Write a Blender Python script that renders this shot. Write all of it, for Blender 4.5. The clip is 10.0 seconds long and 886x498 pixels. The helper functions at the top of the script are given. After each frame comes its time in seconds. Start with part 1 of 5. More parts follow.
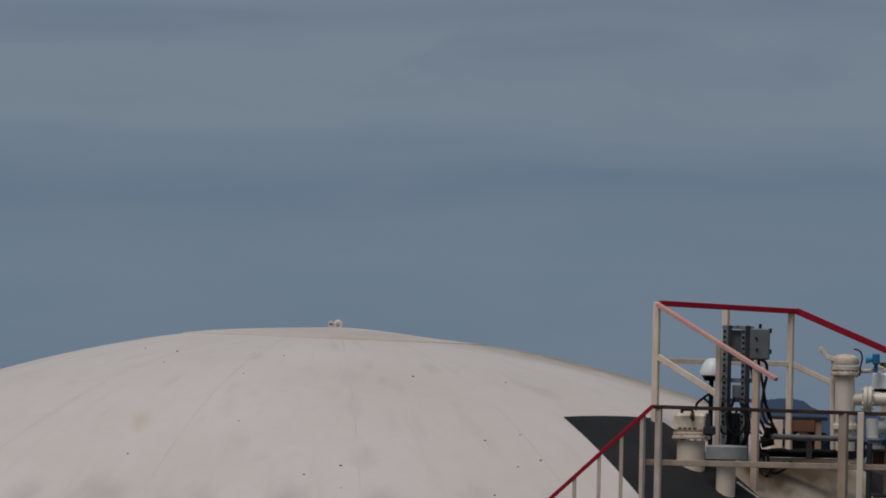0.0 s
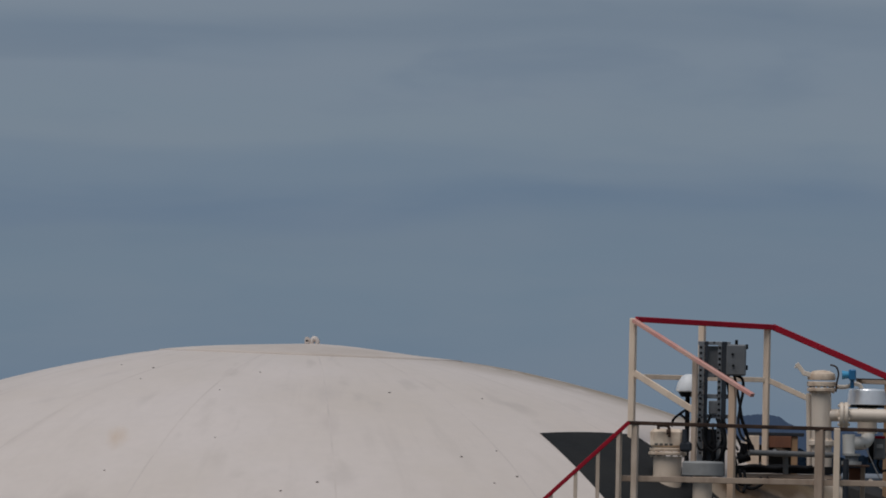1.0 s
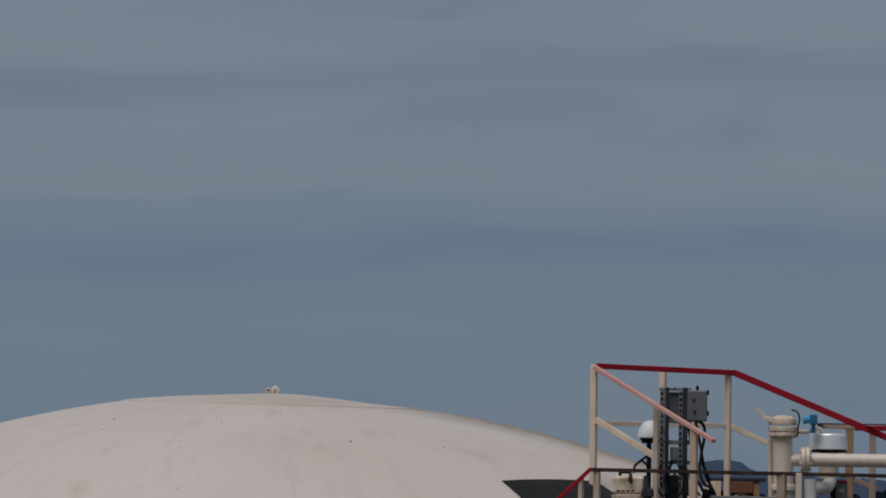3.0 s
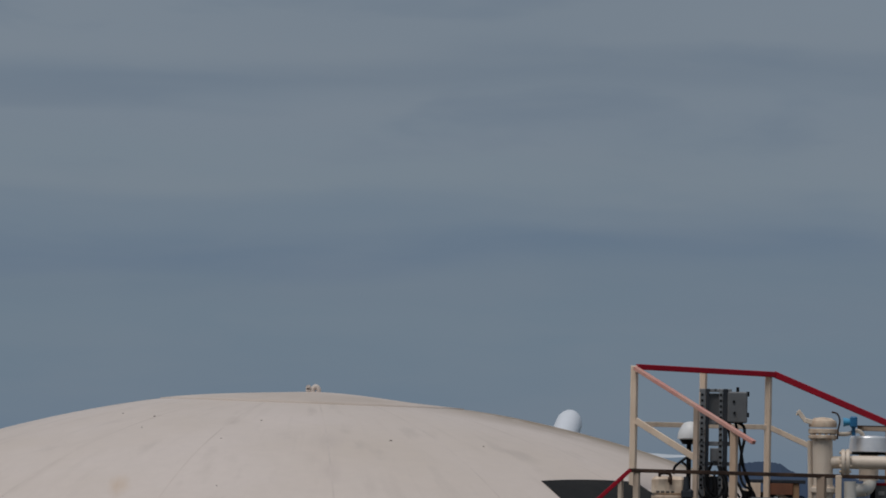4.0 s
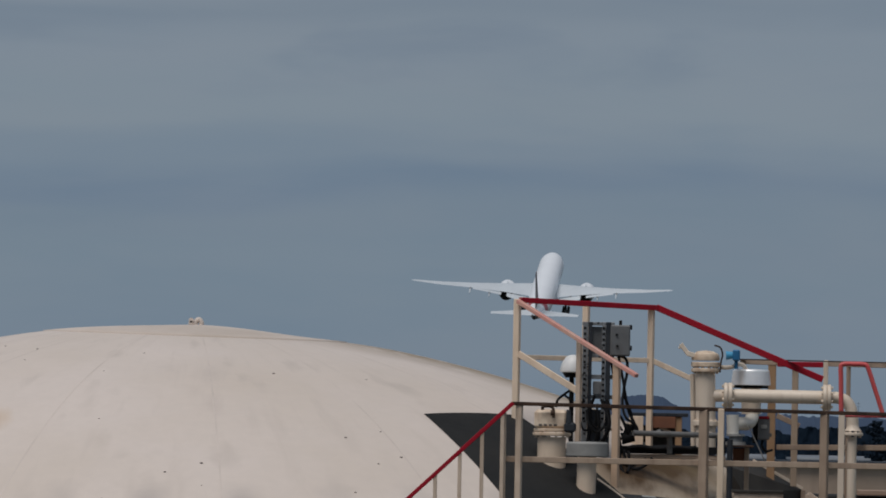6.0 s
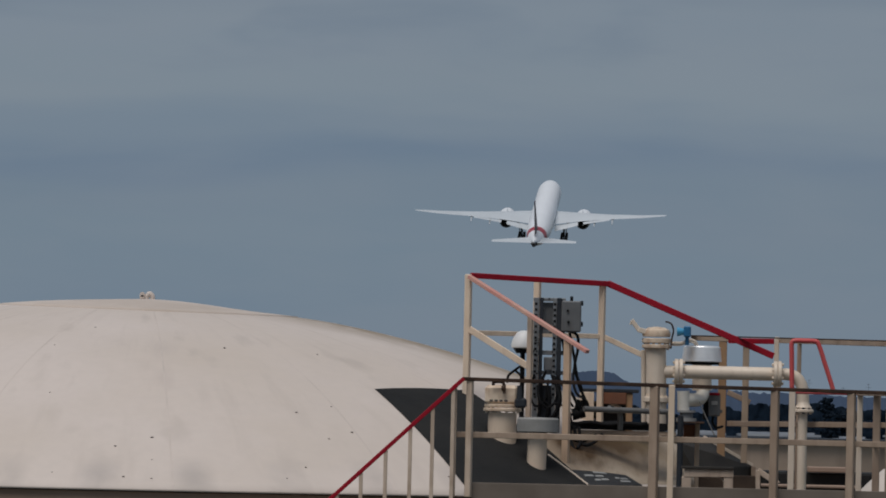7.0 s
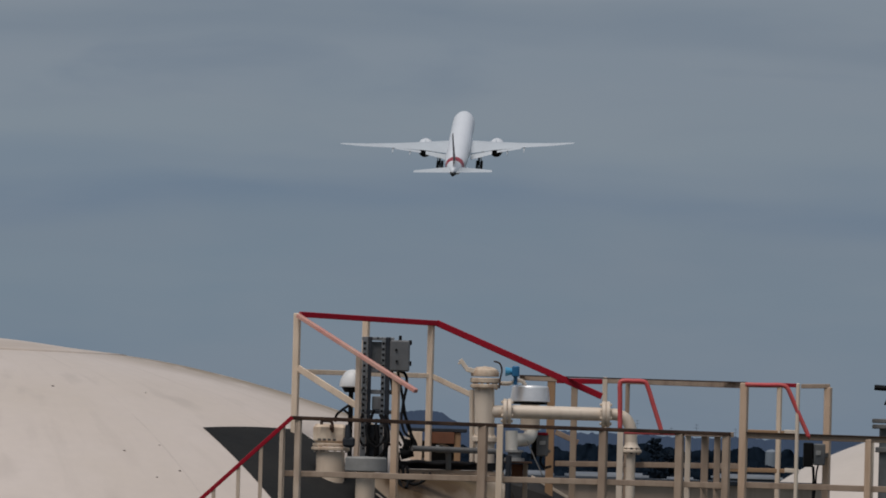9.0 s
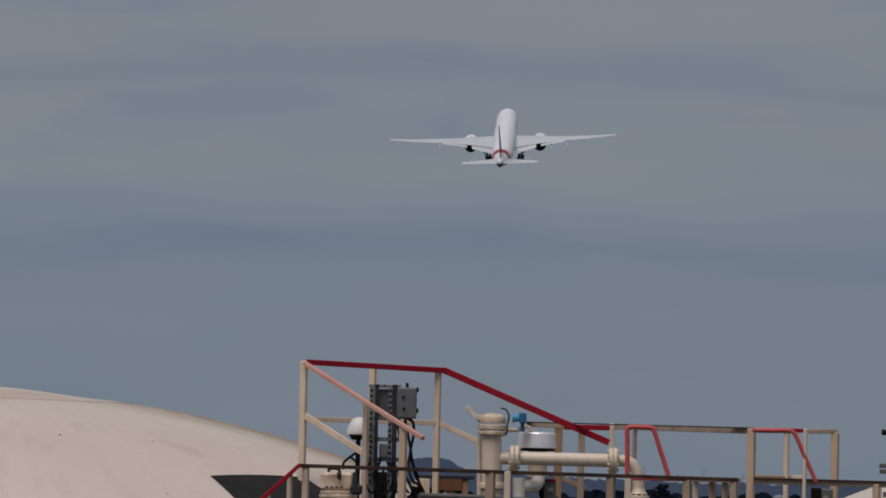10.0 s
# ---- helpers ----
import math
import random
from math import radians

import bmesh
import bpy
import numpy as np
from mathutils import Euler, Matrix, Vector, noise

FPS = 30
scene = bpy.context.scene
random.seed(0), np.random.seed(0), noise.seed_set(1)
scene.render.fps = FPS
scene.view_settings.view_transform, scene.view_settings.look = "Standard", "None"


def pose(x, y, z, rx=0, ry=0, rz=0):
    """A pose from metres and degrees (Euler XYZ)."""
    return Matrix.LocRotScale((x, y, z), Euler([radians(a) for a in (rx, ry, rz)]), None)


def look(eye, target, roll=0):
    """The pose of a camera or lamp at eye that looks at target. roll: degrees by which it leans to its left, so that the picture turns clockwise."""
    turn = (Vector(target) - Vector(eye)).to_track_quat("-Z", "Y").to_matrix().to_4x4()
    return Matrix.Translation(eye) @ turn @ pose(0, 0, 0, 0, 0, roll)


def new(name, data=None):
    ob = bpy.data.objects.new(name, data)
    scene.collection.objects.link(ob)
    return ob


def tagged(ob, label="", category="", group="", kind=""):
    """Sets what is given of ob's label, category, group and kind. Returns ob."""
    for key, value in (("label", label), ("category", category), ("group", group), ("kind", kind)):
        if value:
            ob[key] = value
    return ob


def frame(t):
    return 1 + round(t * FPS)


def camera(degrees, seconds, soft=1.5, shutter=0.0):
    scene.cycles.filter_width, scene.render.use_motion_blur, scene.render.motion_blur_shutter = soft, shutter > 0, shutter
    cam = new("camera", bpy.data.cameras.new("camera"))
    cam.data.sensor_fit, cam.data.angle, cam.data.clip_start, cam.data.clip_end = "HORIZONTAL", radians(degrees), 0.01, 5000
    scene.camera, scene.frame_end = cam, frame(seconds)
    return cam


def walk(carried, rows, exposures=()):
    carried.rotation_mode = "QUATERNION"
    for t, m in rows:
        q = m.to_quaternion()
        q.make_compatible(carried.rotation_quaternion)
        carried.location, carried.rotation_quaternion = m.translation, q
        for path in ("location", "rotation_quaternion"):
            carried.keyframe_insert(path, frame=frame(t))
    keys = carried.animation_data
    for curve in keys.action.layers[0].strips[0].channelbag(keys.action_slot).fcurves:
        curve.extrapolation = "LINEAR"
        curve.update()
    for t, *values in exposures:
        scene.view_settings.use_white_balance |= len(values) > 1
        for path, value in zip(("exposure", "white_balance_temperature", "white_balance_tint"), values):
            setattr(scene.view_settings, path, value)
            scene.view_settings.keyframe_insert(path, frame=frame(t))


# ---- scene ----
# ---------------------------------------------------------------- camera
EYE = Vector((0, 0, 12))
cam = camera(5.612, 10.0, soft=1.8)


def aim(t, right, up, lean):
    """A row of the path: the way the lens points, in thousandths to the right and up, and its lean in degrees."""
    return t, look(EYE, EYE + Vector((right / 1000, 1, up / 1000)) * 100, lean)


walk(cam, [aim(*r) for r in (
        (0.0, -29.61, 20.99, 1.20),
        (0.1, -27.96, 23.09, 1.06),
        (0.2, -26.93, 19.67, 0.93),
        (0.3, -27.21, 21.64, 0.79),
        (0.4, -27.21, 22.52, 0.65),
        (0.5, -27.38, 25.54, 0.53),
        (0.6, -26.14, 25.70, 0.64),
        (0.7, -26.45, 24.04, 0.76),
        (0.8, -27.17, 23.61, 0.88),
        (0.9, -27.23, 23.05, 1.01),
        (1.0, -27.01, 22.85, 1.13),
        (1.1, -27.59, 23.85, 1.14),
        (1.2, -28.02, 26.55, 1.16),
        (1.3, -27.20, 26.95, 1.17),
        (1.4, -25.81, 28.46, 1.17),
        (1.5, -22.32, 29.55, 1.18),
        (1.6, -19.19, 27.28, 1.08),
        (1.7, -16.99, 27.99, 0.97),
        (1.8, -19.75, 24.25, 0.86),
        (1.9, -20.45, 24.99, 0.75),
        (2.0, -20.91, 27.68, 0.64),
        (2.1, -22.51, 28.18, 0.58),
        (2.2, -23.90, 27.84, 0.52),
        (2.3, -24.53, 27.39, 0.46),
        (2.4, -23.99, 26.10, 0.39),
        (2.5, -23.47, 27.79, 0.33),
        (2.6, -23.50, 27.77, 0.43),
        (2.7, -21.28, 28.77, 0.53),
        (3.8, -28.74, 25.98, 0.92),
        (3.9, -27.46, 27.13, 0.97),
        (4.0, -27.22, 28.15, 1.02),
        (4.1, -25.63, 29.00, 1.06),
        (4.2, -24.04, 29.02, 1.11),
        (4.3, -22.08, 27.56, 1.15),
        (4.4, -19.87, 20.44, 1.20),
        (4.5, -17.84, 16.98, 1.24),
        (4.6, -17.62, 17.97, 1.18),
        (4.7, -17.39, 19.28, 1.11),
        (4.8, -18.70, 20.09, 1.05),
        (4.9, -18.30, 19.14, 0.98),
        (5.0, -17.13, 17.54, 0.92),
        (5.1, -14.39, 18.91, 0.91),
        (5.2, -12.21, 19.34, 0.92),
        (6.3, -14.38, 21.31, 1.11),
        (6.4, -12.83, 19.59, 1.14),
        (6.5, -12.09, 19.66, 1.16),
        (6.6, -11.54, 19.59, 1.19),
        (6.7, -10.36, 18.46, 1.21),
        (6.8, -9.80, 16.34, 1.23),
        (6.9, -8.95, 19.40, 1.25),
        (7.0, -8.70, 18.34, 1.28),
        (7.1, -7.76, 18.25, 1.33),
        (7.2, -6.07, 17.83, 1.36),
        (7.3, -3.98, 17.35, 1.41),
        (7.4, -0.87, 19.61, 1.46),
        (7.5, 0.07, 19.01, 1.50),
        (7.6, 0.33, 20.35, 1.44),
        (7.7, 0.57, 21.53, 1.37),
        (7.8, 2.07, 20.29, 1.31),
        (7.9, 3.92, 21.50, 1.24),
        (8.0, 4.77, 23.48, 1.18),
        (8.1, 4.64, 23.83, 1.19),
        (8.2, 4.13, 23.04, 1.21),
        (8.3, 4.21, 21.55, 1.22),
        (8.4, 4.78, 21.91, 1.24),
        (8.5, 6.65, 22.54, 1.25),
        (8.6, 7.79, 21.84, 1.31),
        (8.7, 9.73, 21.24, 1.36),
        (8.8, 9.96, 19.70, 1.41),
        (8.9, 10.49, 21.45, 1.46),
        (9.0, 10.12, 23.13, 1.51),
        (9.1, 9.56, 22.92, 1.46),
        (9.2, 9.65, 24.47, 1.41),
        (9.3, 9.01, 25.23, 1.37),
        (9.4, 7.65, 25.58, 1.32),
        (9.5, 6.89, 26.19, 1.27),
        (9.6, 7.68, 23.22, 1.19),
        (9.7, 8.37, 26.29, 1.20),
        (9.8, 8.83, 29.07, 1.21),
        (9.9, 9.27, 29.40, 1.21),
        (10.0, 9.30, 28.32, 1.22))],
     exposures=((0.0, -0.06, 6120, 10), (0.5, 0.02, 6120, 10), (2.5, -0.06, 6220, 10), (4.0, -0.04, 6300, 10), (4.5, -0.08, 6450, 10), (5.0, 0.06, 6400, 10), (6.5, 0.15, 6390, 10),
                (7.5, 0.07, 6390, 10), (8.0, 0.14, 6380, 10), (9.0, 0.14, 6480, 11), (9.5, 0.10, 6580, 13), (10.0, 0.07, 6720, 15)))

# ---------------------------------------------------------------- world and sun
SUN_UP, SUN_TURN = 63, 210   # elevation, compass turn of the sun (behind the camera, to its left)
scene.view_settings.exposure = 0.0
world = bpy.data.worlds.new("world")
scene.world = world
world.use_nodes = True
wn, wl = world.node_tree.nodes, world.node_tree.links
wn.clear()


def wnode(kind, **values):
    n = wn.new(kind)
    for k, v in values.items():
        if k in n.inputs:
            n.inputs[k].default_value = v
    return n


sky = wn.new("ShaderNodeTexSky")
sky.sky_type, sky.sun_disc = "NISHITA", False
sky.sun_elevation, sky.sun_rotation = radians(SUN_UP), radians(SUN_TURN)
sky_gain = wn.new("ShaderNodeVectorMath")
sky_gain.operation = "SCALE"
sky_gain.inputs["Scale"].default_value = 0.055
wl.new(sky.outputs[0], sky_gain.inputs[0])
coords = wn.new("ShaderNodeTexCoord")


def cloud_layer(scale, offset, detail, rough, low, high):
    """Long flat banks of cloud: noise on the way of the ray, drawn out sideways."""
    m = wn.new("ShaderNodeMapping")
    m.inputs["Scale"].default_value = scale
    m.inputs["Location"].default_value = offset
    n = wn.new("ShaderNodeTexNoise")
    n.inputs["Scale"].default_value, n.inputs["Detail"].default_value, n.inputs["Roughness"].default_value = 1, detail, rough
    n.inputs["Distortion"].default_value = 0.3
    r = wn.new("ShaderNodeMapRange")
    r.interpolation_type = "SMOOTHSTEP"
    r.inputs["From Min"].default_value, r.inputs["From Max"].default_value = low, high
    wl.new(coords.outputs["Generated"], m.inputs[0])
    wl.new(m.outputs[0], n.inputs["Vector"])
    wl.new(n.outputs["Fac"], r.inputs["Value"])
    return r.outputs[0]


def wmix(fac, a, b):
    n = wn.new("ShaderNodeMix")
    n.data_type = "RGBA"
    for socket, value in ((n.inputs["Factor"], fac), (n.inputs[6], a), (n.inputs[7], b)):
        if isinstance(value, (tuple, float)):
            socket.default_value = value
        else:
            wl.new(value, socket)
    return n.outputs[2]


bank = cloud_layer((20, 20, 130), (3.1, 0.4, 1.2), 2, 0.45, 0.28, 0.72)
wisp = cloud_layer((36, 36, 170), (1.7, 5.2, 0.3), 4, 0.5, 0.22, 0.8)
broad = cloud_layer((9, 9, 30), (0.2, 2.4, 4.0), 2, 0.5, 0.35, 0.65)


def wmath(op, a, b):
    n = wn.new("ShaderNodeMath")
    n.operation = op
    for socket, value in zip(n.inputs, (a, b)):
        if isinstance(value, float):
            socket.default_value = value
        else:
            wl.new(value, socket)
    return n.outputs[0]


# stratus in flat layers: colour by height over the horizon, the layers' edges torn by noise
split = wn.new("ShaderNodeSeparateXYZ")
wl.new(coords.outputs["Generated"], split.inputs[0])
height = wmath("ADD", split.outputs["Z"], wmath("MULTIPLY", wmath("SUBTRACT", bank, 0.5), 0.0042))
height = wmath("ADD", height, wmath("MULTIPLY", wmath("SUBTRACT", wisp, 0.5), 0.0014))
layers = wn.new("ShaderNodeValToRGB")
layers.color_ramp.interpolation = "EASE"
wl.new(wmath("MULTIPLY", height, 10.0), layers.inputs[0])
stops = ((0.0, (0.136, 0.188, 0.252)), (0.18, (0.144, 0.196, 0.250)), (0.235, (0.140, 0.190, 0.246)), (0.278, (0.124, 0.175, 0.241)), (0.325, (0.152, 0.200, 0.256)),
         (0.37, (0.178, 0.222, 0.268)), (0.43, (0.182, 0.222, 0.270)), (0.468, (0.150, 0.192, 0.246)), (0.52, (0.192, 0.230, 0.275)), (0.75, (0.15, 0.19, 0.24)), (1.0, (0.18, 0.22, 0.27)))
while len(layers.color_ramp.elements) < len(stops):
    layers.color_ramp.elements.new(0.5)
for e, (p, c) in zip(layers.color_ramp.elements, stops):
    e.position, e.color = p, (*c, 1)
cloud = wmix(wmath("MULTIPLY", broad, 0.4), layers.outputs[0], (0.158, 0.198, 0.246, 1))
cloud = wmix(wmath("MULTIPLY", wisp, 0.26), cloud, (0.205, 0.235, 0.272, 1))
patch = cloud_layer((38, 38, 150), (6.3, 1.9, 2.2), 4, 0.5, 0.5, 0.72)
high = wn.new("ShaderNodeMapRange")
high.inputs["From Min"].default_value, high.inputs["From Max"].default_value = 0.033, 0.042
wl.new(split.outputs["Z"], high.inputs["Value"])
cloud = wmix(wmath("MULTIPLY", wmath("MULTIPLY", patch, high.outputs[0]), 0.3), cloud, (0.112, 0.156, 0.220, 1))
heaven = wmix(0.93, sky_gain.outputs[0], cloud)
back = wnode("ShaderNodeBackground", Strength=1.0)
wout = wn.new("ShaderNodeOutputWorld")
wl.new(heaven, back.inputs["Color"])
wl.new(back.outputs[0], wout.inputs[0])

sun = new("sun", bpy.data.lights.new("sun", "SUN"))
sun.data.energy, sun.data.angle, sun.data.color = 2.05, radians(42), (1.0, 0.935, 0.87)
sun.matrix_world = pose(0, 0, 60, 90 - SUN_UP, 0, -SUN_TURN + 180)


# ---------------------------------------------------------------- materials
def material(name, base, rough=0.6, metal=0.0, other=None, scale=3.0, amount=0.5, grain=60.0, bump=0.15, streak=None, spots=None, vary=0.0, radial=None, spec=0.5, blots=()):
    """A painted, metal or stone surface: base colour, worn or dirty patches of another colour, fine grain and relief.
    streak: (colour, stretch, share): runs of dirt down the surface. spots: (colour, scale, size): small round marks."""
    m = bpy.data.materials.new(name)
    m.use_nodes = True
    n, l = m.node_tree.nodes, m.node_tree.links
    b = n["Principled BSDF"]
    b.inputs["Metallic"].default_value = metal
    b.inputs["Specular IOR Level"].default_value = spec
    tc = n.new("ShaderNodeTexCoord")

    def tex(sc, detail=4.0, stretch=None, roughness=0.55):
        t = n.new("ShaderNodeTexNoise")
        t.inputs["Scale"].default_value, t.inputs["Detail"].default_value, t.inputs["Roughness"].default_value = sc, detail, roughness
        if stretch:
            mp = n.new("ShaderNodeMapping")
            mp.inputs["Scale"].default_value = stretch
            l.new(tc.outputs["Object"], mp.inputs[0])
            l.new(mp.outputs[0], t.inputs["Vector"])
        else:
            l.new(tc.outputs["Object"], t.inputs["Vector"])
        return t.outputs["Fac"]

    def ramp(v, lo, hi, top=1.0):
        r = n.new("ShaderNodeMapRange")
        r.inputs["From Min"].default_value, r.inputs["From Max"].default_value, r.inputs["To Max"].default_value = lo, hi, top
        l.new(v, r.inputs["Value"])
        return r.outputs[0]

    def mix(f, a, c):
        x = n.new("ShaderNodeMix")
        x.data_type = "RGBA"
        for s, v in ((x.inputs["Factor"], f), (x.inputs[6], a), (x.inputs[7], c)):
            if isinstance(v, tuple):
                s.default_value = (*v, 1) if len(v) == 3 else v
            else:
                l.new(v, s)
        return x.outputs[2]

    other = other or tuple(c * 0.72 for c in base)
    col = mix(ramp(tex(scale), 0.38, 0.72, amount), base, other)
    col = mix(ramp(tex(grain, 3.0), 0.3, 0.8, 0.25), col, tuple(c * 0.8 for c in base))
    if streak:
        col = mix(ramp(tex(1.0, 5.0, streak[1]), 0.52, 0.78, streak[2]), col, streak[0])
    if radial:
        # runs of dirt down the slope of a dome, from its crown, and grimy patches along its edge
        sp, at2, ln, cb = (n.new("ShaderNode" + k) for k in ("SeparateXYZ", "Math", "VectorMath", "CombineXYZ"))
        flat = n.new("ShaderNodeVectorMath")
        flat.operation, flat.inputs[1].default_value = "MULTIPLY", (1, 1, 0)
        at2.operation, ln.operation = "ARCTAN2", "LENGTH"
        l.new(tc.outputs["Object"], sp.inputs[0])
        l.new(tc.outputs["Object"], flat.inputs[0])
        l.new(flat.outputs[0], ln.inputs[0])
        l.new(sp.outputs["Y"], at2.inputs[0])
        l.new(sp.outputs["X"], at2.inputs[1])
        l.new(at2.outputs[0], cb.inputs[0])
        l.new(ln.outputs["Value"], cb.inputs[1])

        def polar(stretch, detail):
            mp = n.new("ShaderNodeMapping")
            mp.inputs["Scale"].default_value = stretch
            l.new(cb.outputs[0], mp.inputs[0])
            t = n.new("ShaderNodeTexNoise")
            t.inputs["Scale"].default_value, t.inputs["Detail"].default_value = 1, detail
            l.new(mp.outputs[0], t.inputs["Vector"])
            return t.outputs["Fac"]

        col = mix(ramp(polar((24, 0.8, 1), 4.0), 0.56, 0.78, 0.34), col, radial)
        col = mix(ramp(polar((9, 1.3, 1), 3.0), 0.60, 0.74, 0.4), col, tuple(c * 0.9 for c in radial))
        # brownish grime high on the far right flank, torn by noise
        grimy = None
        for v in (ramp(sp.outputs["Y"], -1.5, -0.5), ramp(sp.outputs["X"], 0.5, 1.9), ramp(tex(2.2, 6.0, None, 0.7), 0.27, 0.48, 1.0)):
            if grimy is None:
                grimy = v
            else:
                g = n.new("ShaderNodeMath")
                g.operation = "MULTIPLY"
                l.new(grimy, g.inputs[0])
                l.new(v, g.inputs[1])
                grimy = g.outputs[0]
        col = mix(grimy, col, (0.27, 0.21, 0.145))
        # one grey smudge along the rim under each plate's drip edge
        turn, wave = n.new("ShaderNodeMath"), n.new("ShaderNodeMath")
        turn.operation, turn.inputs[1].default_value, turn.inputs[2].default_value = "MULTIPLY_ADD", 43.0, radians(91.5 * 43)
        wave.operation = "COSINE"
        l.new(at2.outputs[0], turn.inputs[0])
        l.new(turn.outputs[0], wave.inputs[0])
        smudge = None
        for v in (ramp(ln.outputs["Value"], 5.42, 5.72, 0.45), ramp(wave.outputs[0], -0.1, 1.0), ramp(tex(1.3, 3.0), 0.3, 0.6)):
            if smudge is None:
                smudge = v
            else:
                g = n.new("ShaderNodeMath")
                g.operation = "MULTIPLY"
                l.new(smudge, g.inputs[0])
                l.new(v, g.inputs[1])
                smudge = g.outputs[0]
        col = mix(smudge, col, (0.30, 0.27, 0.255))
    for centre, inner, outer, colour in blots:
        # a blot with a torn edge round a place on the plan
        mp, far_off = n.new("ShaderNodeMapping"), n.new("ShaderNodeVectorMath")
        mp.inputs["Scale"].default_value = (1, 0.42, 0)
        far_off.operation, far_off.inputs[1].default_value = "DISTANCE", (centre[0], centre[1] * 0.42, 0)
        l.new(tc.outputs["Object"], mp.inputs[0])
        l.new(mp.outputs[0], far_off.inputs[0])
        torn = n.new("ShaderNodeMath")
        torn.operation = "ADD"
        l.new(far_off.outputs["Value"], torn.inputs[0])
        l.new(ramp(tex(1.0, 5.0, (7.0, 1.6, 1.0)), 0.2, 0.8, (outer - inner) * 0.85), torn.inputs[1])
        col = mix(ramp(torn.outputs[0], inner, outer), colour, col)
    if spots:
        v = n.new("ShaderNodeTexVoronoi")
        v.inputs["Scale"].default_value = spots[1]
        l.new(tc.outputs["Object"], v.inputs["Vector"])
        r = n.new("ShaderNodeMapRange")
        r.inputs["From Min"].default_value, r.inputs["From Max"].default_value = spots[2], spots[2] * 0.6
        l.new(v.outputs["Distance"], r.inputs["Value"])
        col = mix(r.outputs[0], col, spots[0])
    if vary:
        oi = n.new("ShaderNodeObjectInfo")
        col = mix(ramp(oi.outputs["Random"], 0, 1, vary), col, other)
    l.new(col, b.inputs["Base Color"])
    r = n.new("ShaderNodeMapRange")
    r.inputs["To Min"].default_value, r.inputs["To Max"].default_value = max(0.03, rough - 0.12), min(1, rough + 0.12)
    l.new(tex(scale * 3), r.inputs["Value"])
    l.new(r.outputs[0], b.inputs["Roughness"])
    if bump:
        bp = n.new("ShaderNodeBump")
        bp.inputs["Strength"].default_value, bp.inputs["Distance"].default_value = bump, 0.01
        l.new(tex(grain, 5.0), bp.inputs["Height"])
        l.new(bp.outputs[0], b.inputs["Normal"])
    return m


CREAM = material("cream_tank_paint", (0.60, 0.525, 0.475), 0.62, other=(0.53, 0.455, 0.385), scale=0.55, amount=0.7, grain=9, bump=0.1, radial=(0.45, 0.39, 0.345),
                 blots=(((-1.6, -4.07), 0.03, 0.2, (0.52, 0.41, 0.32)), ((0.27, -3.15), 0.02, 0.24, (0.49, 0.425, 0.38)), ((0.31, -3.95), 0.02, 0.22, (0.49, 0.42, 0.375)), ((0.17, -3.62), 0.02, 0.2, (0.51, 0.44, 0.39)), ((-0.66, -4.7), 0.0, 0.2, (0.53, 0.46, 0.405))))
CROWN = material("dusty_cream_crown_paint", (0.56, 0.485, 0.43), 0.7, other=(0.43, 0.36, 0.30), scale=1.1, amount=0.9, grain=9, bump=0.1, spec=0.3)
SEAM = material("faintly_grimy_weld_bead", (0.585, 0.51, 0.46), 0.65, other=(0.47, 0.41, 0.365), scale=1.7, amount=0.8, grain=14, bump=0.2, spec=0.3)
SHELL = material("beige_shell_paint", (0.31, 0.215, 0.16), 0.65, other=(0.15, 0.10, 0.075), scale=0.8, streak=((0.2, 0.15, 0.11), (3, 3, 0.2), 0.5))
DULL = material("dull_beige_rail_paint", (0.42, 0.315, 0.235), 0.6, other=(0.25, 0.175, 0.125), scale=3.0, amount=0.8, grain=70, vary=0.5,
                streak=((0.15, 0.09, 0.06), (14, 14, 2.0), 0.5))
BEIGE = material("beige_steel_paint", (0.42, 0.32, 0.235), 0.5, other=(0.29, 0.215, 0.155), scale=2.5, amount=0.6, grain=70, vary=0.35,
                 streak=((0.26, 0.16, 0.10), (14, 14, 2.0), 0.4))
PALE = material("pale_steel_paint", (0.70, 0.595, 0.485), 0.45, other=(0.55, 0.44, 0.335), scale=3, amount=0.5, streak=((0.3, 0.2, 0.13), (14, 14, 2), 0.3))
RUST = material("rusty_brown_rail", (0.032, 0.02, 0.016), 0.85, other=(0.11, 0.065, 0.043), scale=5, amount=0.7, grain=90, bump=0.3, spec=0.2)
OCHRE = material("ochre_primer_steel", (0.36, 0.22, 0.12), 0.6, other=(0.28, 0.16, 0.08), scale=4)
RED = material("red_rail_paint", (0.32, 0.004, 0.018), 0.5, other=(0.22, 0.006, 0.016), scale=5, amount=0.7, grain=80, spec=0.25)
FADED = material("bright_red_paint", (0.56, 0.06, 0.07), 0.5, other=(0.52, 0.13, 0.11), scale=4, amount=0.8, grain=80)
WORN = material("worn_beige_paint", (0.64, 0.515, 0.41), 0.55, other=(0.40, 0.295, 0.215), scale=4.0, amount=0.8, grain=70, vary=0.3,
                streak=((0.2, 0.12, 0.08), (14, 14, 2.0), 0.45))
KERB = material("grimy_toe_plate", (0.185, 0.15, 0.122), 0.7, other=(0.115, 0.09, 0.07), scale=2.0, amount=0.9, grain=50)
PINK = material("pinkish_red_paint", (0.56, 0.25, 0.21), 0.6, other=(0.56, 0.40, 0.31), scale=4, amount=0.9, grain=80)
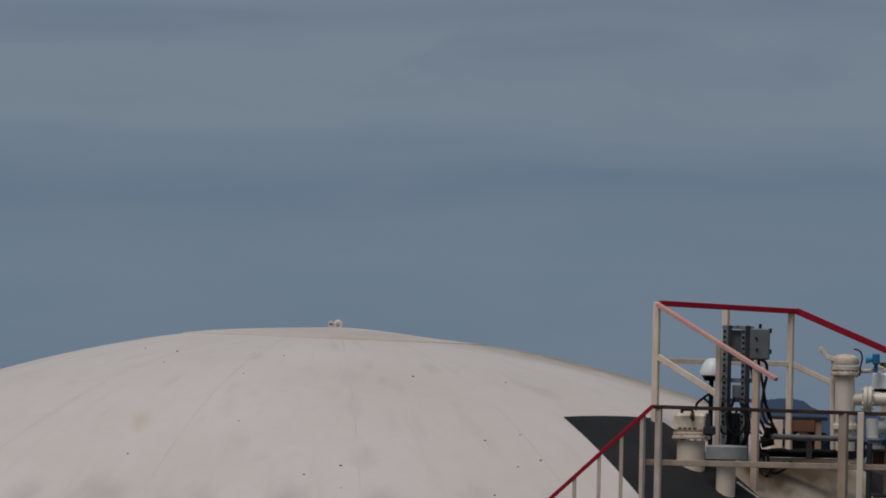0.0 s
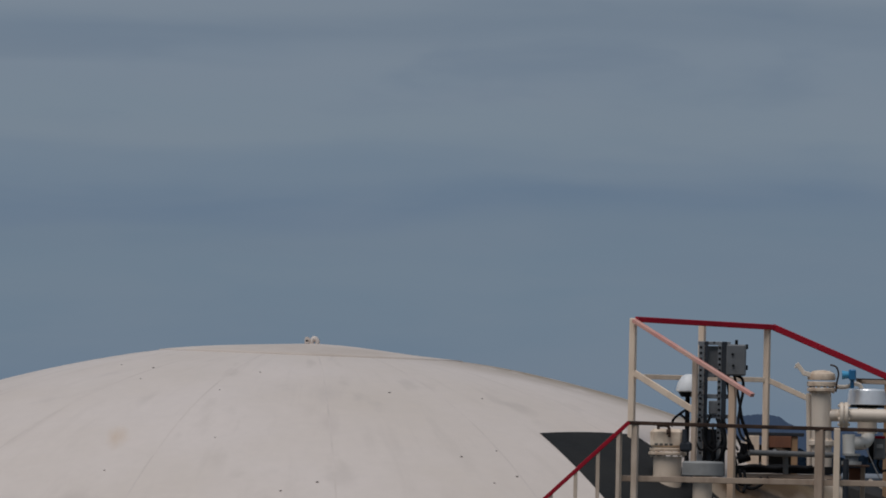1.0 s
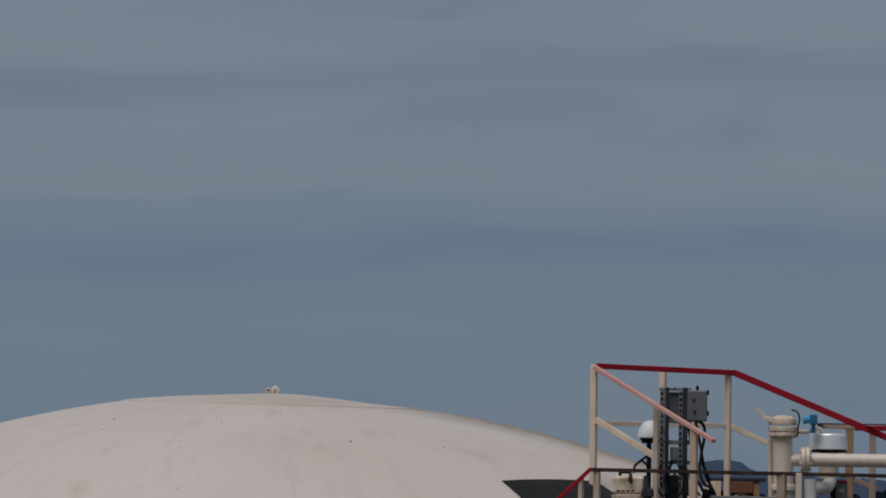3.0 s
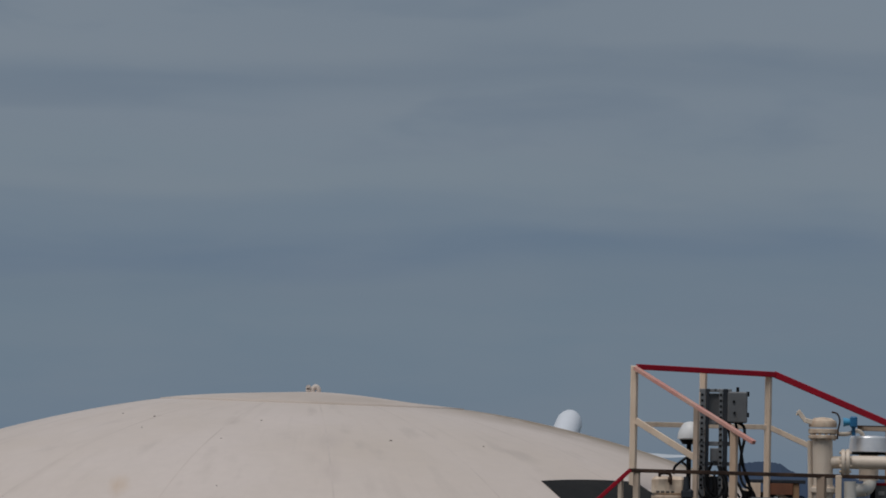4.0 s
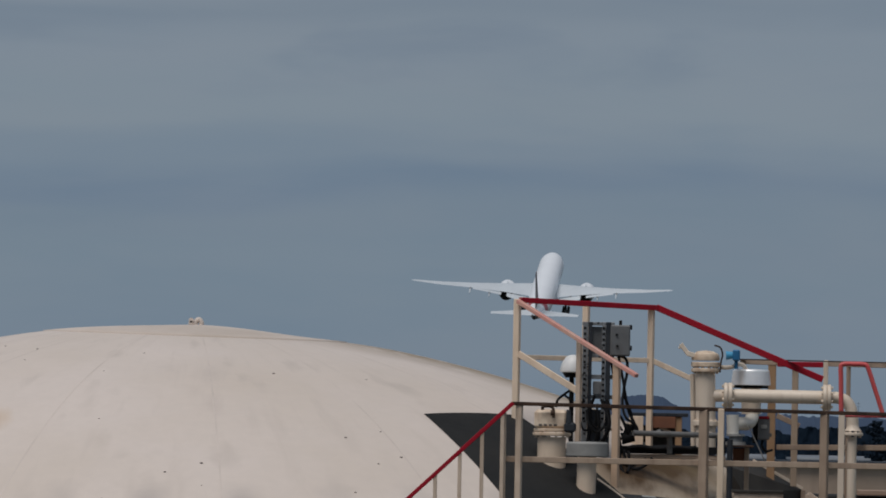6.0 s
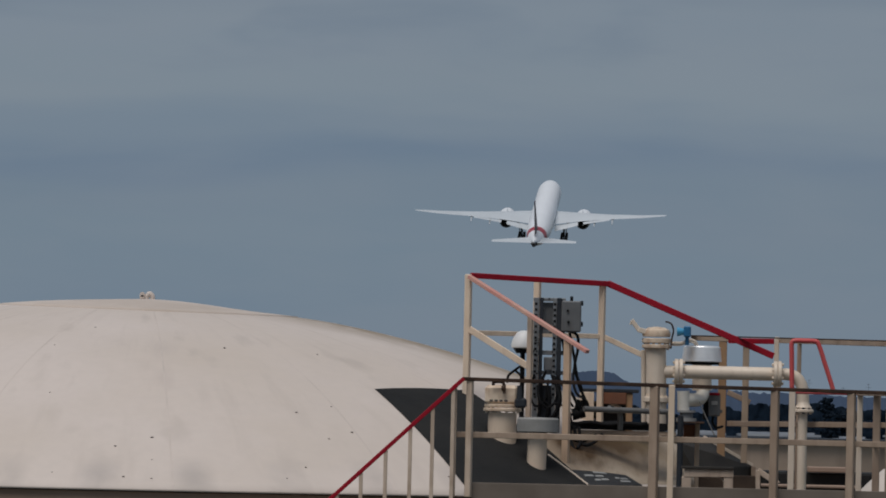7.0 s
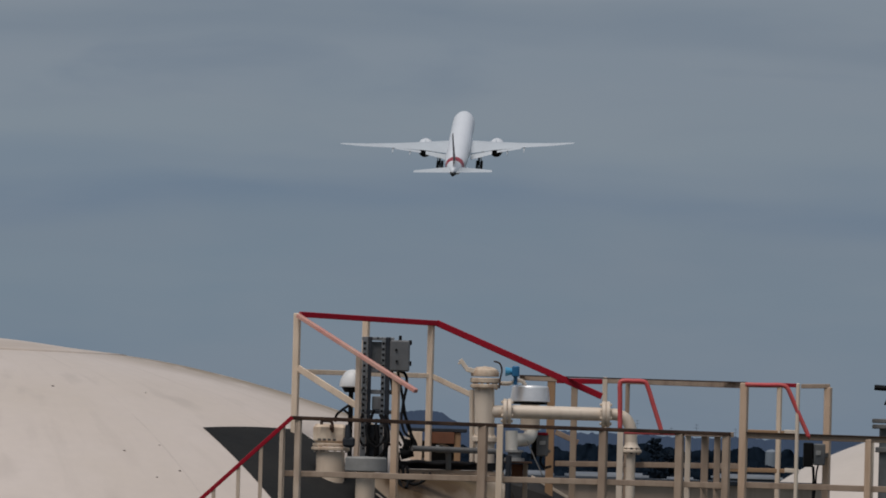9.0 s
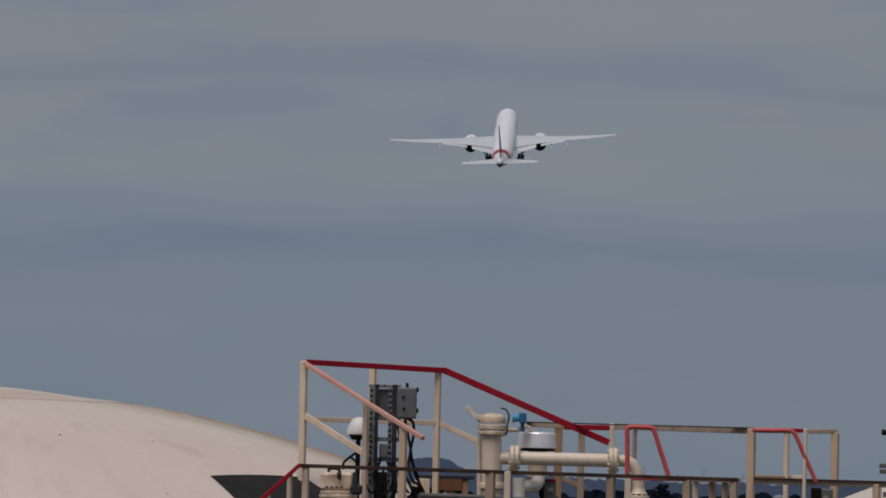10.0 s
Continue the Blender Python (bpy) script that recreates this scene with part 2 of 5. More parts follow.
CREAMPOST = material("cream_post_paint", (0.75, 0.605, 0.465), 0.5, other=(0.60, 0.455, 0.335), scale=2.5, amount=0.6, grain=70, vary=0.25,
                     streak=((0.32, 0.2, 0.13), (14, 14, 2.0), 0.35))
PEACH = material("peach_beige_paint", (0.60, 0.435, 0.31), 0.5, other=(0.46, 0.315, 0.21), scale=2.5, amount=0.6, grain=70, vary=0.25,
                 streak=((0.24, 0.14, 0.08), (14, 14, 2.0), 0.45))
RUSTED = material("rust_marked_cream_paint", (0.73, 0.60, 0.46), 0.6, other=(0.34, 0.20, 0.12), scale=7, amount=0.8, grain=60,
                  streak=((0.17, 0.085, 0.04), (16, 16, 4.0), 0.6))
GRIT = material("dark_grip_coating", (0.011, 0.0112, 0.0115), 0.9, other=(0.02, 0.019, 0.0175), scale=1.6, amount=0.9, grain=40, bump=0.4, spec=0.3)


# ---------------------------------------------------------------- building blocks
def thing(name, label, category, at=(0, 0, 0), group="", kind=""):
    e = new(name)
    e.location = at
    e.empty_display_size = 0.1
    return tagged(e, label, category, group, kind)


def part(name, bm, mat, parent=None, label="", smooth=True):
    """Links a bmesh, drawn in world space, as one mesh object under a thing or a part."""
    me = bpy.data.meshes.new(name)
    if smooth:
        for f in bm.faces:
            f.smooth = True
        for e in bm.edges:
            if len(e.link_faces) == 2 and e.calc_face_angle(0) > 0.6:
                e.smooth = False
    bm.normal_update()
    bm.to_mesh(me)
    bm.free()
    for m in (mat if isinstance(mat, (list, tuple)) else (mat,)):
        me.materials.append(m)
    ob = new(name, me)
    if parent:
        ob.parent = parent
        root = Vector((0, 0, 0))
        p = parent
        while p:
            root += p.location
            p = p.parent
        me.transform(Matrix.Translation(-root))
    if label:
        tagged(ob, label)
    return ob


def box(bm, lo, hi, bevel=0.004, m=None):
    """A bevelled block between two corners."""
    lo, hi = Vector(lo), Vector(hi)
    c, s = (lo + hi) / 2, hi - lo
    made = bmesh.ops.create_cube(bm, size=1, matrix=Matrix.Translation(c) @ Matrix.Diagonal((abs(s.x), abs(s.y), abs(s.z), 1)))["verts"]
    if bevel:
        es = list({e for v in made for e in v.link_edges})
        r = bmesh.ops.bevel(bm, geom=es, offset=min(bevel, 0.45 * min(abs(s.x), abs(s.y), abs(s.z))), segments=1, affect="EDGES")
        made = list({v for f in r["faces"] for v in f.verts} | {v for v in made if v.is_valid})
    if m is not None:
        bmesh.ops.transform(bm, matrix=m, verts=made)
    return bm


def beam(bm, a, b, w, h, bevel=0.004):
    """A square bar from a to b, w wide across, h high."""
    a, b = Vector(a), Vector(b)
    d = b - a
    q = d.to_track_quat("Y", "Z").to_matrix().to_4x4()
    return box(bm, (-w / 2, 0, -h / 2), (w / 2, d.length, h / 2), bevel, Matrix.Translation(a) @ q)


def rod(bm, a, b, r0, r1=None, n=16, caps=True):
    """A round bar or a taper from a to b."""
    a, b = Vector(a), Vector(b)
    d = b - a
    q = d.to_track_quat("Z", "Y").to_matrix().to_4x4()
    bmesh.ops.create_cone(bm, cap_ends=caps, segments=n, radius1=r0, radius2=r0 if r1 is None else r1, depth=d.length,
                          matrix=Matrix.Translation((a + b) / 2) @ q)
    return bm


def lathe(bm, profile, centre, n=32, axis="Z"):
    """Turns a profile of (radius, height) round an upright axis, or another one."""
    turn = {"Z": Matrix(), "X": Matrix.Rotation(radians(90), 4, "Y"), "Y": Matrix.Rotation(radians(-90), 4, "X")}[axis]
    m = Matrix.Translation(centre) @ turn
    rings = []
    for r, h in profile:
        if r < 1e-4:
            rings.append([bm.verts.new(m @ Vector((0, 0, h)))])
        else:
            rings.append([bm.verts.new(m @ Vector((r * math.cos(a), r * math.sin(a), h))) for a in (2 * math.pi * k / n for k in range(n))])
    for p, q in zip(rings, rings[1:]):
        for k in range(n):
            j = (k + 1) % n
            if len(p) == 1 and len(q) == 1:
                continue
            if len(p) == 1:
                bm.faces.new((p[0], q[k], q[j]))
            elif len(q) == 1:
                bm.faces.new((p[k], p[j], q[0]))
            else:
                bm.faces.new((p[k], p[j], q[j], q[k]))
    bmesh.ops.recalc_face_normals(bm, faces=bm.faces)
    return bm


def tube(bm, points, r, n=10, round_steps=6):
    """A pipe or cable along a smooth line through the points."""
    pts = [Vector(p) for p in points]
    line = []
    for i in range(len(pts) - 1):
        p0, p1, p2, p3 = pts[max(i - 1, 0)], pts[i], pts[i + 1], pts[min(i + 2, len(pts) - 1)]
        for k in range(round_steps):
            t = k / round_steps
            line.append(0.5 * ((2 * p1) + (p2 - p0) * t + (2 * p0 - 5 * p1 + 4 * p2 - p3) * t * t + (3 * p1 - p0 - 3 * p2 + p3) * t ** 3))
    line.append(pts[-1])
    prev, side = None, None
    for i, p in enumerate(line):
        d = (line[min(i + 1, len(line) - 1)] - line[max(i - 1, 0)]).normalized()
        if side is None:
            side = d.orthogonal().normalized()
        side = (side - d * side.dot(d)).normalized()
        up = d.cross(side)
        ring = [bm.verts.new(p + r * (math.cos(a) * side + math.sin(a) * up)) for a in (2 * math.pi * k / n for k in range(n))]
        if prev:
            for k in range(n):
                bm.faces.new((prev[k], prev[(k + 1) % n], ring[(k + 1) % n], ring[k]))
        else:
            bm.faces.new(ring[::-1])
        prev = ring
    bm.faces.new(prev)
    return bm


def fresh():
    return bmesh.new()


# ---------------------------------------------------------------- ground and distance
GROUND = material("dry_grass_and_tarmac", (0.10, 0.105, 0.075), 0.9, other=(0.07, 0.07, 0.065), scale=0.02, amount=0.9, grain=0.4, bump=0.2)
WOODS = material("far_woods", (0.0075, 0.0135, 0.023), 1.0, other=(0.0045, 0.0085, 0.0145), scale=0.09, amount=0.9, grain=0.7, bump=0.0, spec=0.02)
# HILL and HAZE have the air's haze mixed into their base colours.
HILL = material("haze_tinted_far_hill", (0.023, 0.046, 0.092), 1.0, other=(0.017, 0.035, 0.070), scale=0.01, amount=0.8, grain=0.08, bump=0.0)
HAZE = material("haze_tinted_grey", (0.19, 0.225, 0.265), 0.9, scale=0.1, grain=0.5, bump=0.0)

bm = fresh()
bmesh.ops.create_grid(bm, x_segments=4, y_segments=4, size=4700)
tagged(part("ground", bm, GROUND), "flat grass and tarmac airfield ground", "ground", kind="structure")


def ridge(name, y, depth, x0, x1, height, mat, label, seed, bumps):
    """A long low wooded ridge with an uneven crest: height(x) plus small lumps."""
    bm = fresh()
    n = 1400
    front, crest, rear = [], [], []
    for i in range(n + 1):
        x = x0 + (x1 - x0) * i / n
        h = height(x) + bumps * (noise.noise((x * 0.02, seed, 0)) + 0.5 * noise.noise((x * 0.07, seed, 3)) + 0.35 * noise.noise((x * 0.22, seed, 9)) + 0.3 * noise.noise((x * 0.6, seed, 4)) + 0.7 * abs(noise.noise((x * 0.4, seed, 6))))
        front.append(bm.verts.new((x, y - depth, -1)))
        crest.append(bm.verts.new((x, y, max(1.0, h))))
        rear.append(bm.verts.new((x, y + depth, -1)))
    for i in range(n):
        bm.faces.new((front[i], front[i + 1], crest[i + 1], crest[i]))
        bm.faces.new((crest[i], crest[i + 1], rear[i + 1], rear[i]))
    return tagged(part(name, bm, mat), label, "hill", kind="structure")


def hill_height(x):
    return 25.4 + 9.0 * math.exp(-((x - 35.5) / 15) ** 4) + 4.4 * math.exp(-((x - 62) / 18) ** 2) + 1.6 * math.exp(-((x - 106) / 30) ** 2)


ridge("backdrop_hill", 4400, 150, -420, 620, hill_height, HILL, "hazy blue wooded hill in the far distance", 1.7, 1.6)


def far_woods(y, x0, x1, top, seed):
    """A belt of distant trees: a bank of foliage, rough all over, with an uneven crest of crowns and gaps."""
    rng = np.random.default_rng(seed)
    n, levels = int((x1 - x0) / 0.3), 16
    xs = np.linspace(x0, x1, n + 1)
    # the crest is the upper edge of many overlapping round crowns
    crest = np.full(n + 1, top * 0.55)
    c = x0
    while c < x1:
        w = rng.uniform(1.6, 4.2)
        h = top * (0.80 + 0.22 * noise.noise((c * 0.03, seed, 0)) + rng.uniform(-0.07, 0.07))
        inside = np.clip(1 - ((xs - c) / w) ** 2, 0, 1)
        crest = np.maximum(crest, np.where(inside > 0, h - w * 1.1 * (1 - np.sqrt(inside)), 0))
        c += rng.uniform(0.9, 2.6)
    verts, faces = [], []
    for i, x in enumerate(xs):
        h = crest[i] + 0.35 * noise.noise((x * 1.3, seed, 2)) + 0.2 * noise.noise((x * 3.5, seed, 6))
        for k in range(levels + 1):
            f = k / levels
            verts.append((x, y + 4 * f * f + 1.5 * noise.noise((x * 0.35, f * h * 0.35, seed)) + 0.7 * noise.noise((x * 0.9, f * h * 0.9, seed + 3)), h * f))
    for i in range(n):
        for k in range(levels):
            a = i * (levels + 1) + k
            faces.append((a, a + levels + 1, a + levels + 2, a + 1))
    me = bpy.data.meshes.new("far_trees")
    me.from_pydata(verts, [], faces)
    me.shade_smooth()
    me.materials.append(WOODS)
    return tagged(new("far_trees", me), "belt of dark distant trees beyond the airfield", "trees", kind="stuff")


far_woods(2650, -20, 190, 19.8, 4)
far_woods(2300, 20, 170, 15.4, 12)
far_woods(1900, 30, 140, 12.8, 8)

DARKLEAF = material("dark_far_foliage", (0.008, 0.0145, 0.024), 1.0, other=(0.005, 0.0095, 0.016), scale=0.5, amount=0.8, grain=2, bump=0.0, spec=0.1)


def far_tree(x, y, height, wide, seed):
    """A distant broad tree: a tapered trunk with limbs, and a crown of many uneven clumps with gaps."""
    rng = random.Random(seed)
    tree = thing("far_tree", "dark broad tree standing before the distant woods", "tree", (x, y, 0), "far trees")
    bm = fresh()
    rod(bm, (x, y, 0), (x, y, height * 0.7), 0.5, 0.2, 8)
    for k in range(5):
        a = 2 * math.pi * k / 5
        rod(bm, (x, y, height * 0.42), (x + math.cos(a) * wide * 0.3, y + math.sin(a) * wide * 0.3, height * 0.75), 0.18, 0.06, 6)
    part("trunk", bm, DARKLEAF, tree)
    bm = fresh()
    for k in range(150):
        a, q = rng.uniform(0, 2 * math.pi), math.sqrt(rng.random())
        up = rng.uniform(0.36, 1.0)
        r = wide * 0.5 * q * math.sqrt(max(0.05, 1 - ((up - 0.62) / 0.42) ** 2))
        s = rng.uniform(0.2, 0.62)
        m = Matrix.Translation((x + r * math.cos(a), y + r * math.sin(a), height * up - s)) @ Matrix.Diagonal((s * rng.uniform(0.8, 1.4), s, s * rng.uniform(0.6, 1.0), 1))
        for v in bmesh.ops.create_icosphere(bm, subdivisions=1, radius=1, matrix=m)["verts"]:
            v.co += Vector((rng.uniform(-1, 1), rng.uniform(-1, 1), rng.uniform(-1, 1))) * 0.16
    part("crown", bm, DARKLEAF, tree)


far_tree(64.2, 1880, 17.6, 5.6, 3)
far_tree(67.6, 1884, 15.2, 4.0, 9)

ROOFING = material("pale_far_roofing", (0.32, 0.34, 0.37), 0.7, other=(0.2, 0.22, 0.26), scale=0.2, amount=0.8, grain=1, bump=0.0)
FARWALL = material("dull_far_wall", (0.07, 0.085, 0.11), 0.9, other=(0.05, 0.06, 0.08), scale=0.3, amount=0.8, grain=1, bump=0.0)
FARWHITE = material("far_white_paint", (0.42, 0.46, 0.5), 0.7, scale=0.3, grain=1, bump=0.0)
rng = random.Random(5)
x = 20.0
while x < 100:
    w, h = rng.uniform(4, 11), rng.uniform(9.6, 11.0)
    house = thing("far_house", "dull distant building with a pale low roof", "house", (x + w / 2, 1250, 0), "far buildings")
    bm = fresh()
    box(bm, (x, 1240, 0), (x + w, 1262, h - 0.6), 0.0)
    part("wall", bm, FARWALL, house, smooth=False)
    bm = fresh()
    box(bm, (x - 0.2, 1239, h - 0.6), (x + w + 0.2, 1263, h - 0.3), 0.0)
    box(bm, (x + 0.5, 1245, h - 0.3), (x + w - 0.5, 1257, h), 0.0)
    part("roof", bm, ROOFING, house, smooth=False)
    for k in range(int(w / 2.2)):
        bm = fresh()
        box(bm, (x + 0.7 + 2.2 * k, 1239.9, h - 2.1), (x + 1.7 + 2.2 * k, 1240.1, h - 1.1), 0.0)
        part("window", bm, FARWHITE, house, smooth=False)
    x += w + rng.uniform(0.2, 3)
silo = thing("far_silo", "small white storage silo among distant trees", "silo", (115.471, 2450.00, 12.710))
bm = fresh()
c = (115.375, 2450.00, 16.384)
lathe(bm, [(1.75, -c[2]), (1.75, -0.4), (1.2, 0.1), (0, 0.35)], c, 20)
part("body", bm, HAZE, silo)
for k, q in enumerate(((125.231, 3900.00, 34.029), (139.940, 3900.00, 31.001), (150.867, 3900.00, 32.750), (167.731, 3900.00, 31.241), (176.028, 3900.00, 30.970))):
    q = (q[0] * 1.15, q[1] * 1.15, 12 + (q[2] - 12) * 1.15)
    mast = thing("far_mast", "thin hazy mast on the horizon", "mast", (q[0], q[1], 0), "far masts")
    bm = fresh()
    rod(bm, (q[0], q[1], 0), (q[0], q[1], q[2] - 3.6), 0.2, 0.1, 6)
    for up, arm in ((4.2, 1.0), (5.6, 1.4)):
        beam(bm, (q[0] - arm, q[1], q[2] - up), (q[0] + arm, q[1], q[2] - up), 0.16, 0.16, 0)
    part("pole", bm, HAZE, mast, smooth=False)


# ---------------------------------------------------------------- tank with the shallow dome
DX, DY, RIM, APEX = -3.567, 86.2, 5.96, 13.034


def dome_drop(r):
    """How far the roof lies under its crown, r metres out: slightly pointed, then round, steeper at the edge."""
    return 0.03 * r + r * r / 25.2 + 1.27e-4 * r ** 4


RIM_Z = APEX - dome_drop(RIM)


def ease(v, lo, hi):
    v = min(1.0, max(0.0, (v - lo) / (hi - lo)))
    return v * v * (3 - 2 * v)


def dome_sag(x, y):
    """The roof has settled unevenly: a little high on its west flank, a little low just east of the crown."""
    r = math.hypot(x, y)
    west = (0.5 - 0.5 * x / max(r, 1e-6)) ** 2
    east = (0.5 + 0.5 * x / max(r, 1e-6)) ** 2
    return 0.050 * ease(r, 0.1, 1.7) * (1 - ease(r, 3.3, 5.6)) * west - 0.026 * math.exp(-((r - 1.0) / 0.5) ** 2) * ease(r, 0, 0.5) * east


def dome_z(x, y, lift=0.0):
    """Height of the roof over the plan point (x, y) off its middle."""
    return APEX - dome_drop(math.hypot(x, y)) + dome_sag(x, y) + lift


def dome_skin(bm, radii, lift=0.0, n=192):
    """Rings of the roof at the given radii, skinned; returns the outermost ring."""
    prev = None
    for r in radii:
        if r < 1e-4:
            ring = [bm.verts.new((DX, DY, dome_z(0, 0, lift)))]
        else:
            ring = []
            for k in range(n):
                x, y = r * math.cos(2 * math.pi * k / n), r * math.sin(2 * math.pi * k / n)
                ring.append(bm.verts.new((DX + x, DY + y, dome_z(x, y, lift))))
        for k in range(n if prev else 0):
            j = (k + 1) % n
            bm.faces.new((prev[0], ring[k], ring[j]) if len(prev) == 1 else (prev[k], ring[k], ring[j], prev[j]))
        prev = ring
    return prev


def ring_below(bm, ring, radius, z):
    """One more ring inside or under the last one."""
    n = len(ring)
    low = [bm.verts.new((DX + radius * math.cos(2 * math.pi * k / n), DY + radius * math.sin(2 * math.pi * k / n), z)) for k in range(n)]
    for k in range(n):
        bm.faces.new((ring[k], low[k], low[(k + 1) % n], ring[(k + 1) % n]))
    return low


tank = thing("storage_tank", "large cream-painted storage tank with a shallow domed roof", "storage tank", (DX, DY, 0))
bm = fresh()
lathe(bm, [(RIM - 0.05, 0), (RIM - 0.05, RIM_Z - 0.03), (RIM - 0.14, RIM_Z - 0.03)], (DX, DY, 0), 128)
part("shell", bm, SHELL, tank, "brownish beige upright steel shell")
bm = fresh()
edge_ring = dome_skin(bm, [RIM * k / 60 for k in range(61)])
ring_below(bm, ring_below(bm, edge_ring, RIM, RIM_Z - 0.02), RIM - 0.13, RIM_Z - 0.02)
part("dome_roof", bm, CREAM, tank, "cream painted domed roof with faint stains")


def dome_patch(name, corners, mat, lift, label, steps=24):
    """A flat coat on the dome: the plan's four corners, filled and lifted by a few millimetres."""
    bm = fresh()
    a, b, c, d = (Vector(p) for p in corners)
    grid = []
    for i in range(steps + 1):
        row = []
        for j in range(steps + 1):
            s, t = i / steps, j / steps
            p = (a * (1 - s) + b * s) * (1 - t) + (d * (1 - s) + c * s) * t
            p = p if p.length < RIM - 0.02 else p.normalized() * (RIM - 0.02)
            row.append(bm.verts.new((DX + p.x, DY + p.y, dome_z(p.x, p.y, lift))))
        grid.append(row)
    for i in range(steps):
        for j in range(steps):
            bm.faces.new((grid[i][j], grid[i][j + 1], grid[i + 1][j + 1], grid[i + 1][j]))
    bmesh.ops.recalc_face_normals(bm, faces=bm.faces)
    if sum(f.normal.z for f in bm.faces) < 0:
        bmesh.ops.reverse_faces(bm, faces=bm.faces)
    return part(name, bm, mat, tank, label)


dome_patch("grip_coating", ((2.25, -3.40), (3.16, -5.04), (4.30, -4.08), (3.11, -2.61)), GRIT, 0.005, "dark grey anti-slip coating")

# ---------------------------------------------------------------- walkway in front of the tank
def upright(name, top, foot_z, w, d, mat, parent, label="", turned=0.0):
    """A flat-bar or box post, from its top down to the height of its foot; turned: a square post set askew by so many degrees."""
    bm = fresh()
    if turned:
        w = d = w / (math.cos(radians(turned)) + math.sin(radians(turned)))
    box(bm, (-w / 2, -d / 2, foot_z - top[2]), (w / 2, d / 2, 0), 0.006, Matrix.Translation(top) @ Matrix.Rotation(radians(-turned), 4, "Z"))
    return part(name, bm, mat, parent, label)


DECK_Z = 11.280
walkway = thing("walkway", "narrow beige steel walkway fixed to the tank's shell", "walkway", (1.0, 80.3, 0))
bm = fresh()
box(bm, (-0.55, 79.86, DECK_Z - 0.04), (3.45, 80.75, DECK_Z), 0.005)
part("deck_plate", bm, RUST, walkway, "dark brown deck plate")
# Barely seen plate, added to keep light off the shell under the walkway.
bm = fresh()
box(bm, (0.6, 80.752, DECK_Z - 0.04), (3.45, 81.9, DECK_Z - 0.002), 0.005)
part("inner_plate", bm, RUST, walkway)
for x in (-0.4, 0.8, 2.0, 3.2):
    bm = fresh()
    beam(bm, (x, 79.9, DECK_Z - 0.08), (x, 82.2, DECK_Z - 0.08), 0.06, 0.08)
    beam(bm, (x, 79.85, DECK_Z - 0.1), (x, 81.6, DECK_Z - 1.2), 0.05, 0.05)
    part("bracket", bm, RUST, walkway)
for x in (-0.4, 3.2):
    bm = fresh()
    box(bm, (x - 0.08, 80.0, 0), (x + 0.08, 80.16, DECK_Z - 0.12), 0.01)
    part("leg", bm, BEIGE, walkway)

railing = thing("walkway_railing", "beige steel railing with a rusty brown top rail along the walkway", "railing", (1.3, 79.8, DECK_Z))
bm = fresh()
beam(bm, (-0.493, 79.80, 12.321), (3.390, 79.80, 12.278), 0.08, 0.034)
part("top_rail", bm, RUST, railing, "rusty dark brown flat top rail")
bm = fresh()
beam(bm, (-0.565, 79.83, 11.830), (3.378, 79.83, 11.823), 0.02, 0.052)
part("mid_rail", bm, DULL, railing)
bm = fresh()
beam(bm, (-0.412, 79.84, 11.335), (3.407, 79.84, 11.335), 0.012, 0.15)
part("toe_plate", bm, KERB, railing)
for top, w, m in (((-0.427, 79.80, 12.313), 0.068, WORN), ((1.204, 79.80, 12.295), 0.095, DULL), ((2.267, 79.80, 12.283), 0.085, DULL), ((2.941, 79.80, 12.276), 0.085, DULL), ((3.355, 79.80, 12.272), 0.08, DULL)):
    upright("post", top, DECK_Z, w, 0.07, m, railing, turned=18)
upright("end_post", (-0.561, 79.80, 12.259), DECK_Z, 0.04, 0.05, WORN, railing)
upright("gate_post", (1.353, 79.75, 12.309), DECK_Z, 0.055, 0.05, CREAMPOST, railing, "paler narrow post")
bm = fresh()
beam(bm, (3.385, 79.80, 12.273), (3.084, 81.60, 12.279), 0.07, 0.045)
part("return_rail", bm, DULL, railing)
bm = fresh()
beam(bm, (3.379, 79.83, 11.813), (3.096, 81.60, 11.815), 0.02, 0.05)
part("return_mid_rail", bm, DULL, railing)
for top, w, m in (((3.084, 81.60, 12.269), 0.05, PALE), ((3.214, 81.00, 12.266), 0.065, DULL), ((3.300, 80.40, 12.267), 0.055, DULL)):
    upright("return_post", top, DECK_Z, w, 0.06, m, railing)

stair = thing("stair", "steel stair with a red sloping handrail and thin beige balusters", "stair", (-1.358, 79.75, 11.281))
top, low = Vector((-0.482, 79.75, 12.326)), Vector((-1.947, 79.75, 10.946))
bm = fresh()
beam(bm, top, low, 0.045, 0.036)
part("handrail", bm, RED, stair, "red painted sloping handrail")
fall = (low - top) / (top.x - low.x)
for x in (-0.574, -0.751, -0.945, -1.159, -1.373, -1.583, -1.792):
    p = top + fall * (top.x - x)
    bm = fresh()
    box(bm, (x - 0.017, 79.735, p.z - 1.18), (x + 0.017, 79.765, p.z - 0.01), 0.004)
    part("baluster", bm, WORN, stair)
for y in (79.75, 80.25):
    bm = fresh()
    beam(bm, (top.x - 0.2, y, top.z - 1.36), (low.x - 8, y, low.z - 1.18 - 8 * 0.89), 0.05, 0.2)
    part("stringer", bm, BEIGE, stair)
for k in range(46):
    x = top.x - 0.12 - 0.2 * k
    z = top.z - 1.06 - (top.x - x) * 0.89
    bm = fresh()
    box(bm, (x - 0.12, 79.77, z), (x + 0.12, 80.23, z + 0.03), 0.004)
    part("tread", bm, BEIGE, stair)

